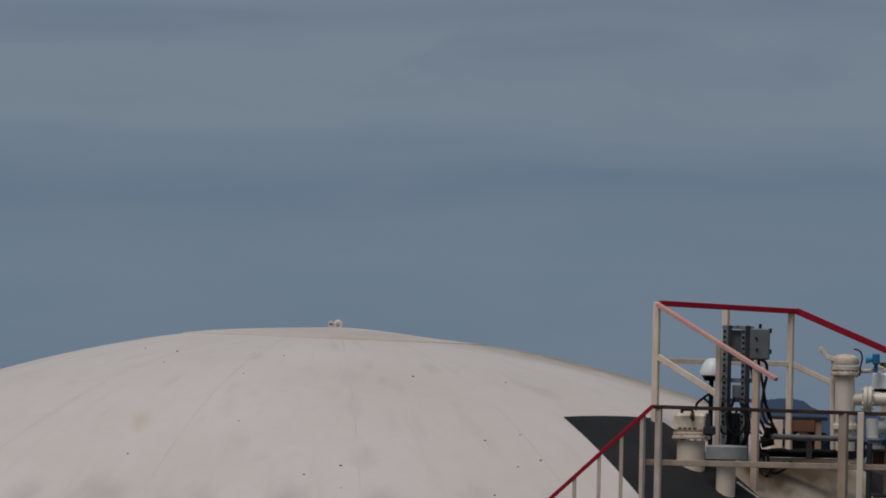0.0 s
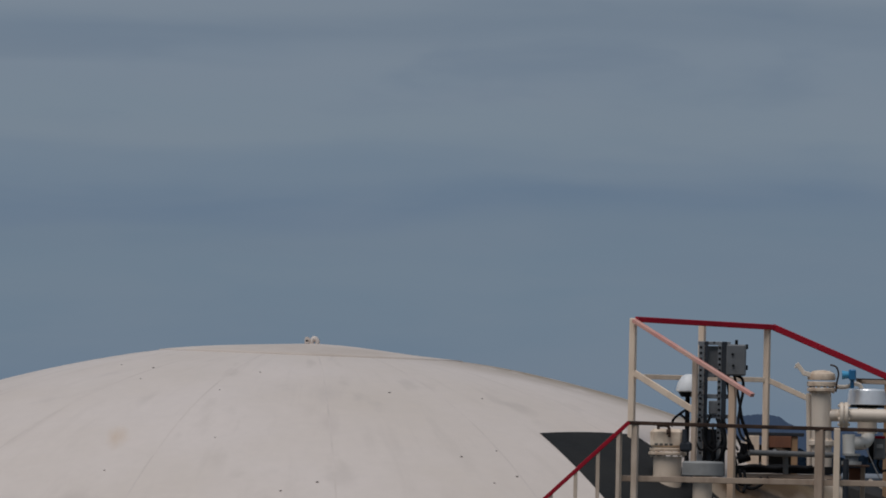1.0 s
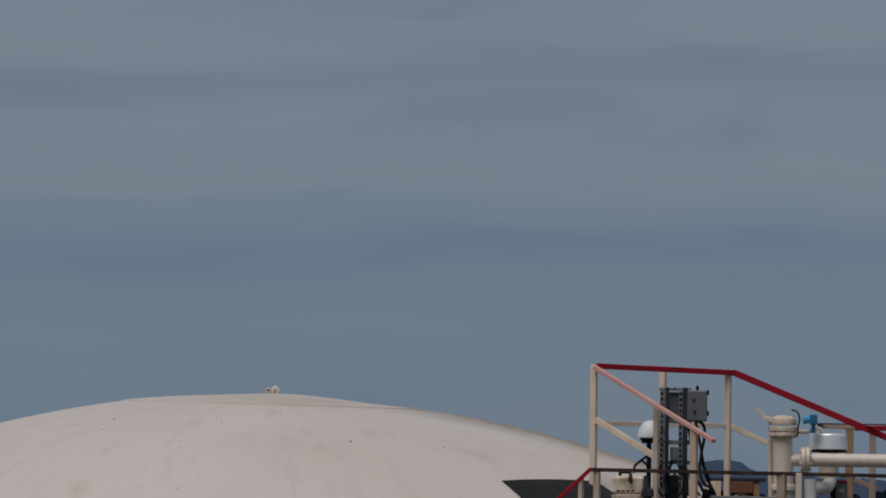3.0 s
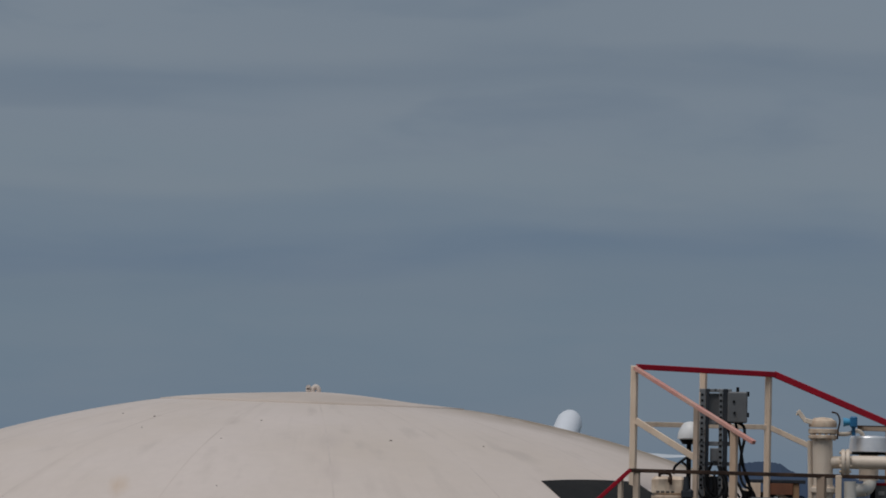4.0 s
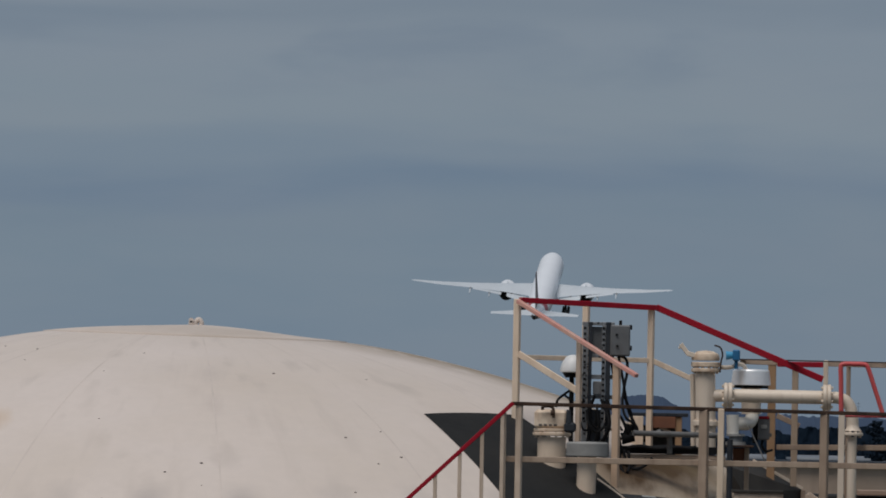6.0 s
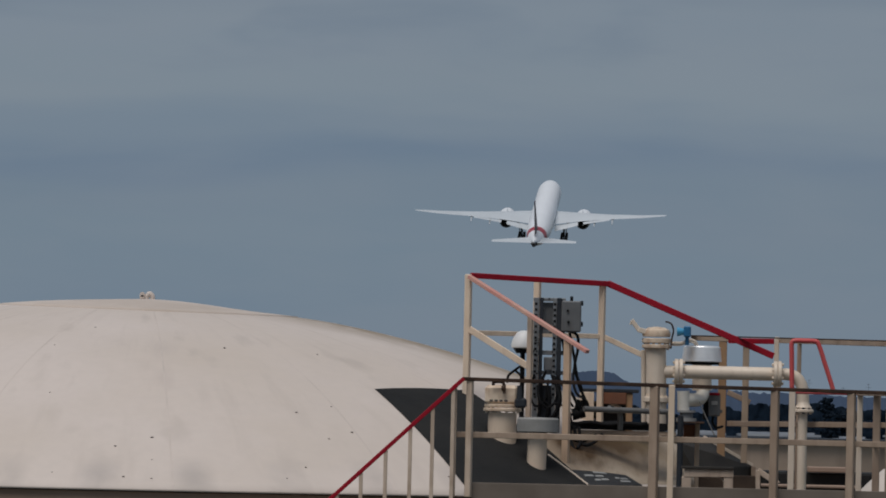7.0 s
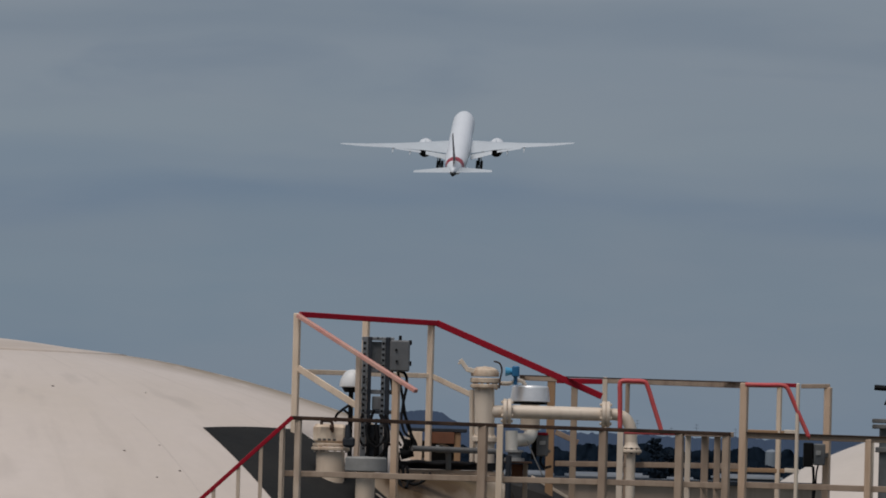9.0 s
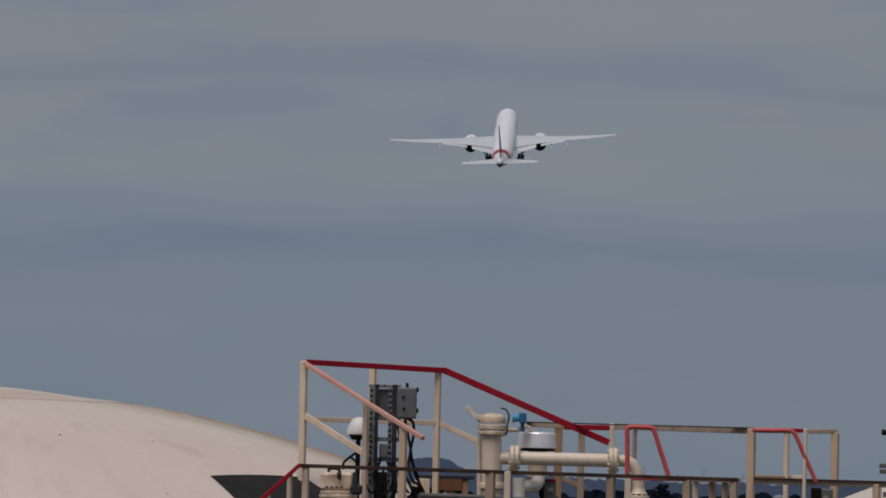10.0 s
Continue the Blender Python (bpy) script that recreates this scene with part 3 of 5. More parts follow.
# ---------------------------------------------------------------- crossover platform on the dome
over = thing("crossover_stair", "beige steel crossover stair with red handrails on the tank roof", "stair", (0.127, 82.50, 11.874))


def on_dome(p):
    return dome_z(p[0] - DX, p[1] - DY) - 0.02


for top, w in (((-0.483, 83.45, 13.302), 0.075), ((0.155, 84.00, 13.274), 0.075), ((0.762, 84.20, 13.246), 0.07), ((0.095, 83.00, 12.931), 0.06), ((0.441, 82.55, 12.708), 0.08)):
    upright("post", top, on_dome(top), w, 0.06, WORN if w == 0.06 else PEACH if w == 0.08 else CREAMPOST, over, turned=20)
bm = fresh()
beam(bm, (-0.457, 83.45, 13.292), (0.825, 84.20, 13.253), 0.06, 0.05)
part("top_rail", bm, RED, over, "dark red top rail")
bm = fresh()
beam(bm, (0.809, 84.20, 13.258), (2.368, 84.20, 12.614), 0.06, 0.06)
part("sloping_rail", bm, RED, over, "dark red sloping handrail")
bm = fresh()
beam(bm, (-0.477, 83.40, 13.280), (0.622, 82.35, 12.603), 0.05, 0.036)
part("front_rail", bm, PINK, over, "pinkish red sloping rail")
bm = fresh()
beam(bm, (-0.464, 83.40, 12.796), (0.113, 83.00, 12.443), 0.02, 0.06)
part("front_mid_rail", bm, CREAMPOST, over)
bm = fresh()
beam(bm, (-0.469, 83.50, 12.765), (0.775, 84.20, 12.762), 0.02, 0.045)
beam(bm, (0.775, 84.20, 12.762), (1.180, 84.20, 12.583), 0.02, 0.05)
part("mid_rail", bm, CREAMPOST, over)

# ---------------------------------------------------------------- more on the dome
# Three darker brown blots lie in a row along the roof deck.
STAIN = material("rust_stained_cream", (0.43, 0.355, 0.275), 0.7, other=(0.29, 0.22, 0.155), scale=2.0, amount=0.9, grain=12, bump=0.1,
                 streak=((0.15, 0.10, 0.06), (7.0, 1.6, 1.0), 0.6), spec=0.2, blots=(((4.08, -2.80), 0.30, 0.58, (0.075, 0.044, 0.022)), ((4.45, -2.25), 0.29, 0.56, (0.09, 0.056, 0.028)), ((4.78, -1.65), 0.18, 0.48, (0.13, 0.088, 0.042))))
dome_patch("rust_stain", ((3.71, -3.49), (4.24, -4.01), (5.61, -2.00), (5.31, -0.10)), STAIN, 0.004, "rust-stained paint with darker brown blots")
bm = fresh()
plate_edge = dome_skin(bm, [0.145 * k for k in range(11)], 0.009, 96)
skirt = [bm.verts.new(v.co - Vector((0, 0, 0.012))) for v in plate_edge]
for k in range(96):
    bm.faces.new((plate_edge[k], skirt[k], skirt[(k + 1) % 96], plate_edge[(k + 1) % 96]))
part("crown_plate", bm, CROWN, tank, "dusty cream round crown plate")
for k in range(18):
    a = radians(-85 + k * 20)
    bm = fresh()
    prev = None
    for j in range(31):
        r = 1.452 + (RIM - 1.5) * j / 30
        c = Vector((math.cos(a), math.sin(a)))
        n = Vector((-c.y, c.x)) * 0.009
        p = c * r
        pair = [bm.verts.new((DX + q.x, DY + q.y, dome_z(q.x, q.y, lift))) for q, lift in ((p - n, 0.0005), (p, 0.0015), (p + n, 0.0005))]
        if prev:
            for i in (0, 1):
                bm.faces.new((prev[i], prev[i + 1], pair[i + 1], pair[i]))
        prev = pair
    bmesh.ops.recalc_face_normals(bm, faces=bm.faces)
    part("weld_seam", bm, SEAM, tank)
MARK = material("dark_pit_mark", (0.10, 0.085, 0.075), 0.8, scale=20, grain=60)
for x, y, r in ((-0.03, -5.31, 11), (0.29, -5.14, 13), (0.07, -5.79, 11), (0.32, -5.80, 8), (0.31, -5.51, 6), (0.85, -2.93, 12), (1.70, -2.67, 8), (1.56, -4.35, 11), (1.87, -4.08, 8),
                (2.07, -4.53, 12), (1.87, -4.75, 9), (1.68, -5.33, 10), (1.52, -5.56, 7), (2.96, -4.86, 11), (-1.71, -1.54, 9), (-1.39, -1.94, 11), (-1.48, -2.39, 7), (-0.37, -2.40, 8), (-0.71, -3.03, 7),
                (-0.68, -4.28, 7), (-1.65, -4.74, 9), (-0.57, -5.72, 7)):
    bm = fresh()
    bmesh.ops.create_icosphere(bm, subdivisions=2, radius=r / 1000, matrix=Matrix.Translation((DX + x, DY + y, dome_z(x, y))) @ Matrix.Diagonal((1.2, 1.2, 0.6, 1)))
    part("stud", bm, MARK, tank, "small dark stud")
vent = thing("roof_lug", "small cream lifting lug on the crown of the dome", "lug", (DX, DY, APEX))
bm = fresh()
box(bm, (DX - 0.065, DY - 0.03, APEX), (DX - 0.015, DY + 0.03, APEX + 0.055), 0.012)
rod(bm, (DX - 0.04, DY - 0.03, APEX + 0.05), (DX - 0.04, DY + 0.03, APEX + 0.05), 0.024, None, 14)
part("plate", bm, CREAM, vent)
bm = fresh()
tube(bm, [(DX + 0.0, DY, APEX), (DX + 0.005, DY, APEX + 0.035), (DX + 0.03, DY, APEX + 0.058), (DX + 0.055, DY, APEX + 0.035), (DX + 0.057, DY, APEX)], 0.024, 8)
part("eye", bm, CREAM, vent)

BLACK = material("black_cable_sheath", (0.005, 0.005, 0.006), 0.75, scale=8, grain=60, bump=0.05, spec=0.2)
BOXGREY = material("grey_enclosure", (0.135, 0.14, 0.145), 0.55, other=(0.075, 0.077, 0.082), scale=5, amount=0.7, streak=((0.09, 0.08, 0.07), (10, 10, 2), 0.5))
STRUT = material("galvanised_strut", (0.25, 0.26, 0.27), 0.5, metal=0.35, other=(0.13, 0.13, 0.14), scale=8, amount=0.8, spots=((0.03, 0.03, 0.03), 22, 0.32))
DARKSTRUT = material("dark_strut_side", (0.020, 0.024, 0.031), 0.7, other=(0.045, 0.048, 0.054), scale=8, spec=0.25)
GALV = material("galvanised_steel", (0.145, 0.142, 0.138), 0.6, metal=0.1, other=(0.085, 0.082, 0.078), scale=9, amount=0.8, grain=40)
TRAY = material("weathered_zinc", (0.13, 0.14, 0.145), 0.7, metal=0.2, other=(0.07, 0.07, 0.072), scale=4, amount=0.9, grain=25, bump=0.4)
GREYPLATE = material("grey_mounting_plate", (0.16, 0.165, 0.17), 0.6, other=(0.075, 0.075, 0.08), scale=6, amount=0.8, streak=((0.06, 0.055, 0.05), (12, 12, 3), 0.5))
GREYPAINT = material("pale_grey_flange_paint", (0.28, 0.278, 0.268), 0.65, other=(0.17, 0.165, 0.155), scale=5, amount=0.7)
ALU = material("brushed_aluminium", (0.93, 0.93, 0.93), 0.34, metal=0.55, other=(0.66, 0.66, 0.67), scale=6, amount=0.6, grain=120, bump=0.05)
SILVER = material("silver_grey_paint", (0.66, 0.63, 0.57), 0.42, metal=0.1, other=(0.47, 0.45, 0.41), scale=5, amount=0.7, grain=60)
CAPWHITE = material("white_plastic_cap", (0.80, 0.80, 0.79), 0.35, other=(0.7, 0.7, 0.68), scale=5, amount=0.5)
OXIDE = material("red_oxide_primer", (0.19, 0.072, 0.035), 0.7, other=(0.08, 0.035, 0.02), scale=6)
PANEL = material("worn_dark_panel", (0.042, 0.038, 0.034), 0.85, other=(0.022, 0.02, 0.019), scale=3, amount=0.9, grain=30, bump=0.3, spec=0.25)
DARKSHEET = material("dark_brown_sheet", (0.085, 0.058, 0.042), 0.85, other=(0.04, 0.028, 0.022), scale=3, amount=0.9, grain=30, bump=0.3, spec=0.2)
BLUE = material("blue_actuator_paint", (0.02, 0.14, 0.30), 0.4, other=(0.015, 0.1, 0.22), scale=8)
CYAN = material("light_blue_knob", (0.07, 0.33, 0.55), 0.4, scale=8)
LETTER = material("white_letter_paint", (0.34, 0.34, 0.33), 0.6, scale=30, grain=80)
PLATE = material("black_sign_plate", (0.022, 0.023, 0.025), 0.6, other=(0.035, 0.035, 0.036), scale=8)

# warning plate lying on the dome, with lines of small writing
notice = thing("warning_plate", "black plate with lines of white writing on the dome", "sign", (DX, DY, 0))


def dome_quad(name, corners, mat, parent, lift, steps=8):
    bm = fresh()
    a, b, c, d = (Vector(p) for p in corners)
    top, foot = [], []
    for i in range(steps + 1):
        for lst, h in ((top, lift), (foot, lift - 0.008)):
            row = []
            for j in range(steps + 1):
                s, t = i / steps, j / steps
                p = (a * (1 - s) + b * s) * (1 - t) + (d * (1 - s) + c * s) * t
                row.append(bm.verts.new((DX + p.x, DY + p.y, dome_z(p.x, p.y, h))))
            lst.append(row)
    for g in (top, foot):
        for i in range(steps):
            for j in range(steps):
                bm.faces.new((g[i][j], g[i][j + 1], g[i + 1][j + 1], g[i + 1][j]))
    for k in range(steps):
        bm.faces.new((top[k][0], top[k + 1][0], foot[k + 1][0], foot[k][0]))
        bm.faces.new((top[k][steps], top[k + 1][steps], foot[k + 1][steps], foot[k][steps]))
        bm.faces.new((top[0][k], top[0][k + 1], foot[0][k + 1], foot[0][k]))
        bm.faces.new((top[steps][k], top[steps][k + 1], foot[steps][k + 1], foot[steps][k]))
    bmesh.ops.recalc_face_normals(bm, faces=bm.faces)
    return part(name, bm, mat, parent)


NA, NB, NC, ND = (Vector(p) for p in ((4.07, -3.80), (4.57, -3.31), (4.72, -3.36), (4.25, -3.99)))
dome_quad("plate", (NA, NB, NC, ND), PLATE, notice, 0.012)


def on_plate(s, t):
    return (NA * (1 - s) + NB * s) * (1 - t) + (ND * (1 - s) + NC * s) * t


for s0, s1, t0 in ((0.34, 0.58, 0.10), (0.10, 0.26, 0.34), (0.30, 0.44, 0.36), (0.20, 0.30, 0.62), (0.33, 0.46, 0.60), (0.64, 0.72, 0.46), (0.74, 0.86, 0.48), (0.66, 0.84, 0.72)):
    dome_quad("writing", (on_plate(s0, t0), on_plate(s1, t0), on_plate(s1, t0 + 0.09), on_plate(s0, t0 + 0.09)), LETTER, notice, 0.022, 3)

# edge strip of the coated strip on the dome
for a, b in (((3.85, -3.67), (4.22, -3.97)),):
    bm = fresh()
    a, b = Vector(a), Vector(b)
    n = Vector((-(b - a).y, (b - a).x)).normalized() * 0.009
    prev = None
    for j in range(13):
        p = a.lerp(b, j / 12)
        p = p if p.length < RIM - 0.03 else p.normalized() * (RIM - 0.03)
        pair = [bm.verts.new((DX + q.x, DY + q.y, dome_z(q.x, q.y, h))) for q, h in ((p - n, 0.004), (p - n, 0.014), (p + n, 0.014), (p + n, 0.004))]
        if prev:
            for i in range(3):
                bm.faces.new((prev[i], prev[i + 1], pair[i + 1], pair[i]))
        prev = pair
    bmesh.ops.recalc_face_normals(bm, faces=bm.faces)
    part("edge_strip", bm, PALE, tank, "pale raised edge strip")


def flange(bm, centre, r, thick, axis="Z", bolts=8, bolt_r=0.012):
    """A round flange; its ring of bolts follows with bolted()."""
    lathe(bm, [(0, -thick / 2), (r - 0.006, -thick / 2), (r, -thick / 2 + 0.006), (r, thick / 2 - 0.006), (r - 0.006, thick / 2), (0, thick / 2)], centre, 28, axis)
    return bm


def bolted(owner, centre, r, thick, axis="Z", count=8, bolt_r=0.013):
    """A ring of bolts through a flange, each a piece of its own on one shared mesh."""
    me = None
    root, p = Vector((0, 0, 0)), owner
    while p:
        root += p.location
        p = p.parent
    for k in range(count):
        a = 2 * math.pi * (k + 0.5) / count
        o = Vector((math.cos(a), math.sin(a), 0)) * (r - 0.026)
        d = Vector((0, 0, thick / 2 + 0.016))
        if axis == "X":
            o, d = Vector((0, o.x, o.y)), Vector((d.z, 0, 0))
        if me is None:
            bm = fresh()
            rod(bm, -d, d, bolt_r, None, 6)
            me = bpy.data.meshes.new("bolt")
            bm.to_mesh(me)
            bm.free()
            me.materials.append(PALE)
        b = new("bolt", me)
        b.parent = owner
        b.location = Vector(centre) + o - root


# ---------------------------------------------------------------- roof nozzles and level instruments
nozzle = thing("roof_nozzle", "cream flanged roof nozzle with a squared valve head", "nozzle", (-0.138, 82.40, 11.764))
c = (-0.142, 82.54, 11.893)
bm = fresh()
rod(bm, (c[0], c[1], on_dome(c) - 0.12), (c[0], c[1], 12.032), 0.13, None, 28)
part("neck", bm, CREAMPOST, nozzle)
bm = fresh()
flange(bm, (c[0], c[1], 12.058), 0.175, 0.032, "Z", 12)
flange(bm, (c[0], c[1], 12.094), 0.165, 0.03, "Z", 12)
bolted(part("bolted_flange", bm, RUSTED, nozzle), (c[0], c[1], 12.068), 0.175, 0.05, "Z", 12)
bm = fresh()
box(bm, (-0.305, 82.42, 12.104), (-0.000, 82.60, 12.284), 0.03)
part("valve_head", bm, RUSTED, nozzle, "squared cream head with worn stencilled writing")
for k in range(4):
    bm = fresh()
    x = -0.262 + 0.045 * k
    box(bm, (x, 82.414, 12.129), (x + 0.03, 82.419, 12.150), 0)
    part("stencil", bm, MARK, nozzle)
bm = fresh()
tube(bm, [(-0.229, 82.38, 12.277), (-0.225, 82.38, 12.308), (-0.153, 82.38, 12.310), (-0.131, 82.38, 12.279), (-0.129, 82.38, 12.207)], 0.014, 8)
rod(bm, (-0.156, 82.38, 12.253), (-0.125, 82.38, 12.254), 0.025, None, 10)
part("drain_cock", bm, RUST, nozzle)
bm = fresh()
box(bm, (-0.034, 82.37, 12.077), (0.079, 82.43, 12.170), 0.02)
rod(bm, (0.011, 82.40, 12.159), (0.008, 82.40, 12.283), 0.03, 0.02, 12)
part("junction_fitting", bm, DARKSTRUT, nozzle, "dark blue-grey conduit fitting")

gauge = thing("level_gauge_mount", "grey flanged level gauge mount with slotted struts and cables", "instrument stand", (0.197, 82.20, 11.527))
c = (0.191, 82.20, 11.773)
bm = fresh()
rod(bm, ((0.175, 82.20, 11.773)[0], 82.2, on_dome(c) - 0.15), ((0.183, 82.20, 11.866)[0], 82.2, 11.876), 0.088, None, 28)
part("stub_pipe", bm, CREAMPOST, gauge)
bm = fresh()
lathe(bm, [(0, -0.068), (0.18, -0.068), (0.19, -0.06), (0.19, 0.05), (0.178, 0.066), (0, 0.07)], (0.182, 82.20, 11.927), 36)
part("thick_flange", bm, GREYPAINT, gauge, "thick pale grey round flange")
base_z = on_dome((0.255, 83.2))
for x0, x1, m in ((0.126, 0.178, STRUT), (0.178, 0.214, DARKSTRUT), (0.302, 0.339, STRUT), (0.339, 0.386, DARKSTRUT)):
    bm = fresh()
    box(bm, (x0, 83.180 if m is STRUT else 83.160, base_z), (x1 - 0.002, 83.220, 13.098), 0.003)
    part("slotted_strut", bm, m, gauge)
for k in range(17):
    for x in (0.146, 0.318):
        bm = fresh()
        z = 13.030 - 0.052 * k
        box(bm, (x - 0.011, 83.175, z), (x + 0.011, 83.179, z + 0.022), 0)
        part("slot", bm, BLACK, gauge)
for v0, v1 in ((13.067, 13.098), (12.770, 12.802), (12.573, 12.614), (12.391, 12.427)):
    bm = fresh()
    box(bm, (0.120, 83.225, v0), (0.417, 83.265, v1), 0.003)
    part("cross_strut", bm, STRUT, gauge)
bm = fresh()
box(bm, (0.198, 83.270, 12.782), (0.349, 83.340, 13.057), 0.006)
part("back_plate", bm, GREYPLATE, gauge, "grey mounting plate")
bm = fresh()
box(bm, (0.380, 83.120, 12.787), (0.562, 83.300, 13.073), 0.012)
part("junction_box", bm, BOXGREY, gauge, "grey weathered junction box")
for q in ((0.565, 83.17, 13.054), (0.565, 83.17, 12.862), (0.471, 83.22, 13.094)):
    bm = fresh()
    box(bm, (q[0] - 0.014, 83.140, q[2] - 0.022), (q[0] + 0.014, 83.220, q[2] + 0.022), 0.004)
    part("clip", bm, BLACK, gauge)
for q in ((0.437, 83.11, 12.983), (0.444, 83.11, 12.879)):
    bm = fresh()
    rod(bm, (q[0], 83.105, q[2]), (q[0], 83.140, q[2]), 0.012, None, 10)
    part("knob", bm, BLACK, gauge)
bm = fresh()
box(bm, (0.226, 83.190, 12.428), (0.320, 83.280, 12.553), 0.008)
part("small_box", bm, GREYPLATE, gauge, "small grey box")
for line, r in (
        ([(0.379, 83.22, 12.805), (0.521, 83.22, 12.768), (0.539, 83.17, 12.638), (0.513, 83.17, 12.455), (0.586, 83.22, 12.249), (0.608, 83.27, 12.052)], 0.014),
        ([(0.458, 83.22, 12.787), (0.505, 83.22, 12.559), (0.554, 83.22, 12.300), (0.626, 83.22, 12.136), (0.572, 83.22, 11.999)], 0.013),
        ([(0.249, 83.14, 12.427), (0.210, 83.14, 12.291), (0.224, 83.12, 12.161), (0.319, 83.12, 12.117), (0.357, 83.14, 12.243), (0.322, 83.17, 12.387)], 0.012),
        ([(0.145, 83.14, 12.393), (0.103, 83.12, 12.236), (0.153, 83.12, 12.102), (0.245, 83.12, 12.157), (0.272, 83.17, 12.345)], 0.011),
        ([(0.353, 83.14, 12.388), (0.408, 83.12, 12.296), (0.493, 83.12, 12.220), (0.548, 83.12, 12.102), (0.566, 83.17, 12.030)], 0.014),
        ([(0.377, 83.14, 12.295), (0.391, 83.12, 12.140), (0.347, 83.14, 12.035), (0.323, 83.17, 11.982)], 0.012),
        ([(0.179, 83.14, 12.290), (0.204, 83.12, 12.135), (0.187, 83.14, 11.978)], 0.018),
        ([(0.262, 83.14, 12.292), (0.287, 83.12, 12.137), (0.260, 83.14, 11.980)], 0.018),
        ([(-0.107, 83.32, 12.314), (-0.093, 83.27, 12.377), (-0.017, 83.32, 12.442), (0.039, 83.42, 12.486), (0.027, 83.47, 12.548)], 0.012),
        ([(-0.032, 83.32, 12.421), (0.021, 83.27, 12.370), (0.024, 83.32, 12.287), (0.016, 83.30, 12.172)], 0.011),
        ([(0.301, 83.10, 12.387), (0.356, 83.05, 12.263), (0.380, 83.00, 12.160), (0.341, 83.00, 12.045), (0.291, 83.00, 11.992)], 0.012),
        ([(0.229, 83.10, 12.385), (0.180, 83.05, 12.269), (0.198, 83.00, 12.155), (0.267, 83.00, 12.084), (0.339, 83.00, 12.128), (0.423, 83.00, 12.099), (0.497, 83.00, 12.018)], 0.011),
        ([(0.526, 83.20, 12.559), (0.500, 83.15, 12.371), (0.534, 83.10, 12.226), (0.619, 83.10, 12.166), (0.642, 83.10, 12.094), (0.580, 83.10, 12.051)], 0.012),
        ([(0.386, 83.20, 12.764), (0.422, 83.20, 12.557), (0.468, 83.15, 12.370), (0.441, 83.10, 12.214), (0.506, 83.10, 12.101)], 0.011),
        ([(0.466, 83.12, 12.064), (0.500, 83.12, 11.935), (0.483, 83.12, 11.820), (0.598, 83.12, 11.781), (0.726, 83.12, 11.857)], 0.010)):
    bm = fresh()
    tube(bm, line, r, 7, 6)
    part("cable", bm, BLACK, gauge)
bm = fresh()
rod(bm, (0.498, 83.17, 12.028), (0.617, 83.17, 12.052), 0.055, 0.045, 16)
rod(bm, (0.540, 83.17, 12.029), (0.567, 83.17, 12.165), 0.04, 0.03, 12)
part("cable_gland", bm, BLACK, gauge, "black conduit gland")
bm = fresh()
rod(bm, (0.248, 83.220, base_z), (0.248, 83.220, 12.292), 0.075, 0.06, 20)
part("hub", bm, DARKSTRUT, gauge)

sensor = thing("radar_sensor", "white domed sensor cap on a black neck", "sensor", (0.022, 83.30, 12.547))
bm = fresh()
lathe(bm, [(0.09, -0.064), (0.116, -0.056), (0.117, -0.035), (0.108, 0.0), (0.092, 0.04), (0.066, 0.078), (0.034, 0.097), (0, 0.102)], (0.039, 83.30, 12.693), 28)
part("cap", bm, CAPWHITE, sensor, "glossy white domed cap")
bm = fresh()
rod(bm, (0.030, 83.30, 12.636), (0.031, 83.30, 12.584), 0.09, 0.06, 24)
rod(bm, (0.031, 83.30, 12.584), ((0.031, 83.30, 12.584)[0], 83.3, on_dome((0.031, 83.30, 12.584)) - 0.03), 0.022, 0.022, 12)
part("neck", bm, BLACK, sensor, "black neck")

# ---------------------------------------------------------------- small deck over the tank's edge
deck = thing("roof_deck", "small steel deck with a dark grating over the tank edge", "platform", (1.168, 83.20, 11.900))
dz = 11.961
bm = fresh()
for k in range(20):
    x = 0.480 + 0.05 * k
    box(bm, (x, 83.2, dz - 0.03), (x + 0.012, 83.27, dz), 0)
box(bm, (0.480, 83.16, dz - 0.066), (1.457, 83.21, dz + 0.004), 0)
box(bm, (0.480, 83.22, dz - 0.036), (1.457, 83.27, dz - 0.031), 0)
part("grating", bm, BLACK, deck, "dark steel grating", smooth=False)
bm = fresh()
box(bm, (0.480, 83.17, dz - 0.11), (1.457, 83.20, dz - 0.07), 0.004)
part("edge_beam", bm, DULL, deck)
bm = fresh()
box(bm, (1.127, 83.272, dz - 0.03), (1.397, 83.54, dz - 0.001), 0.004)
part("pipe_pad", bm, RUST, deck)
for x in (0.497, 1.274):
    bm = fresh()
    f = (x, 83.4, 0)
    box(bm, (x - 0.03, 83.21, on_dome((x, 83.24, 0)) - 0.03), (x + 0.03, 83.262, dz - 0.04), 0.005)
    part("leg", bm, RUST, deck)

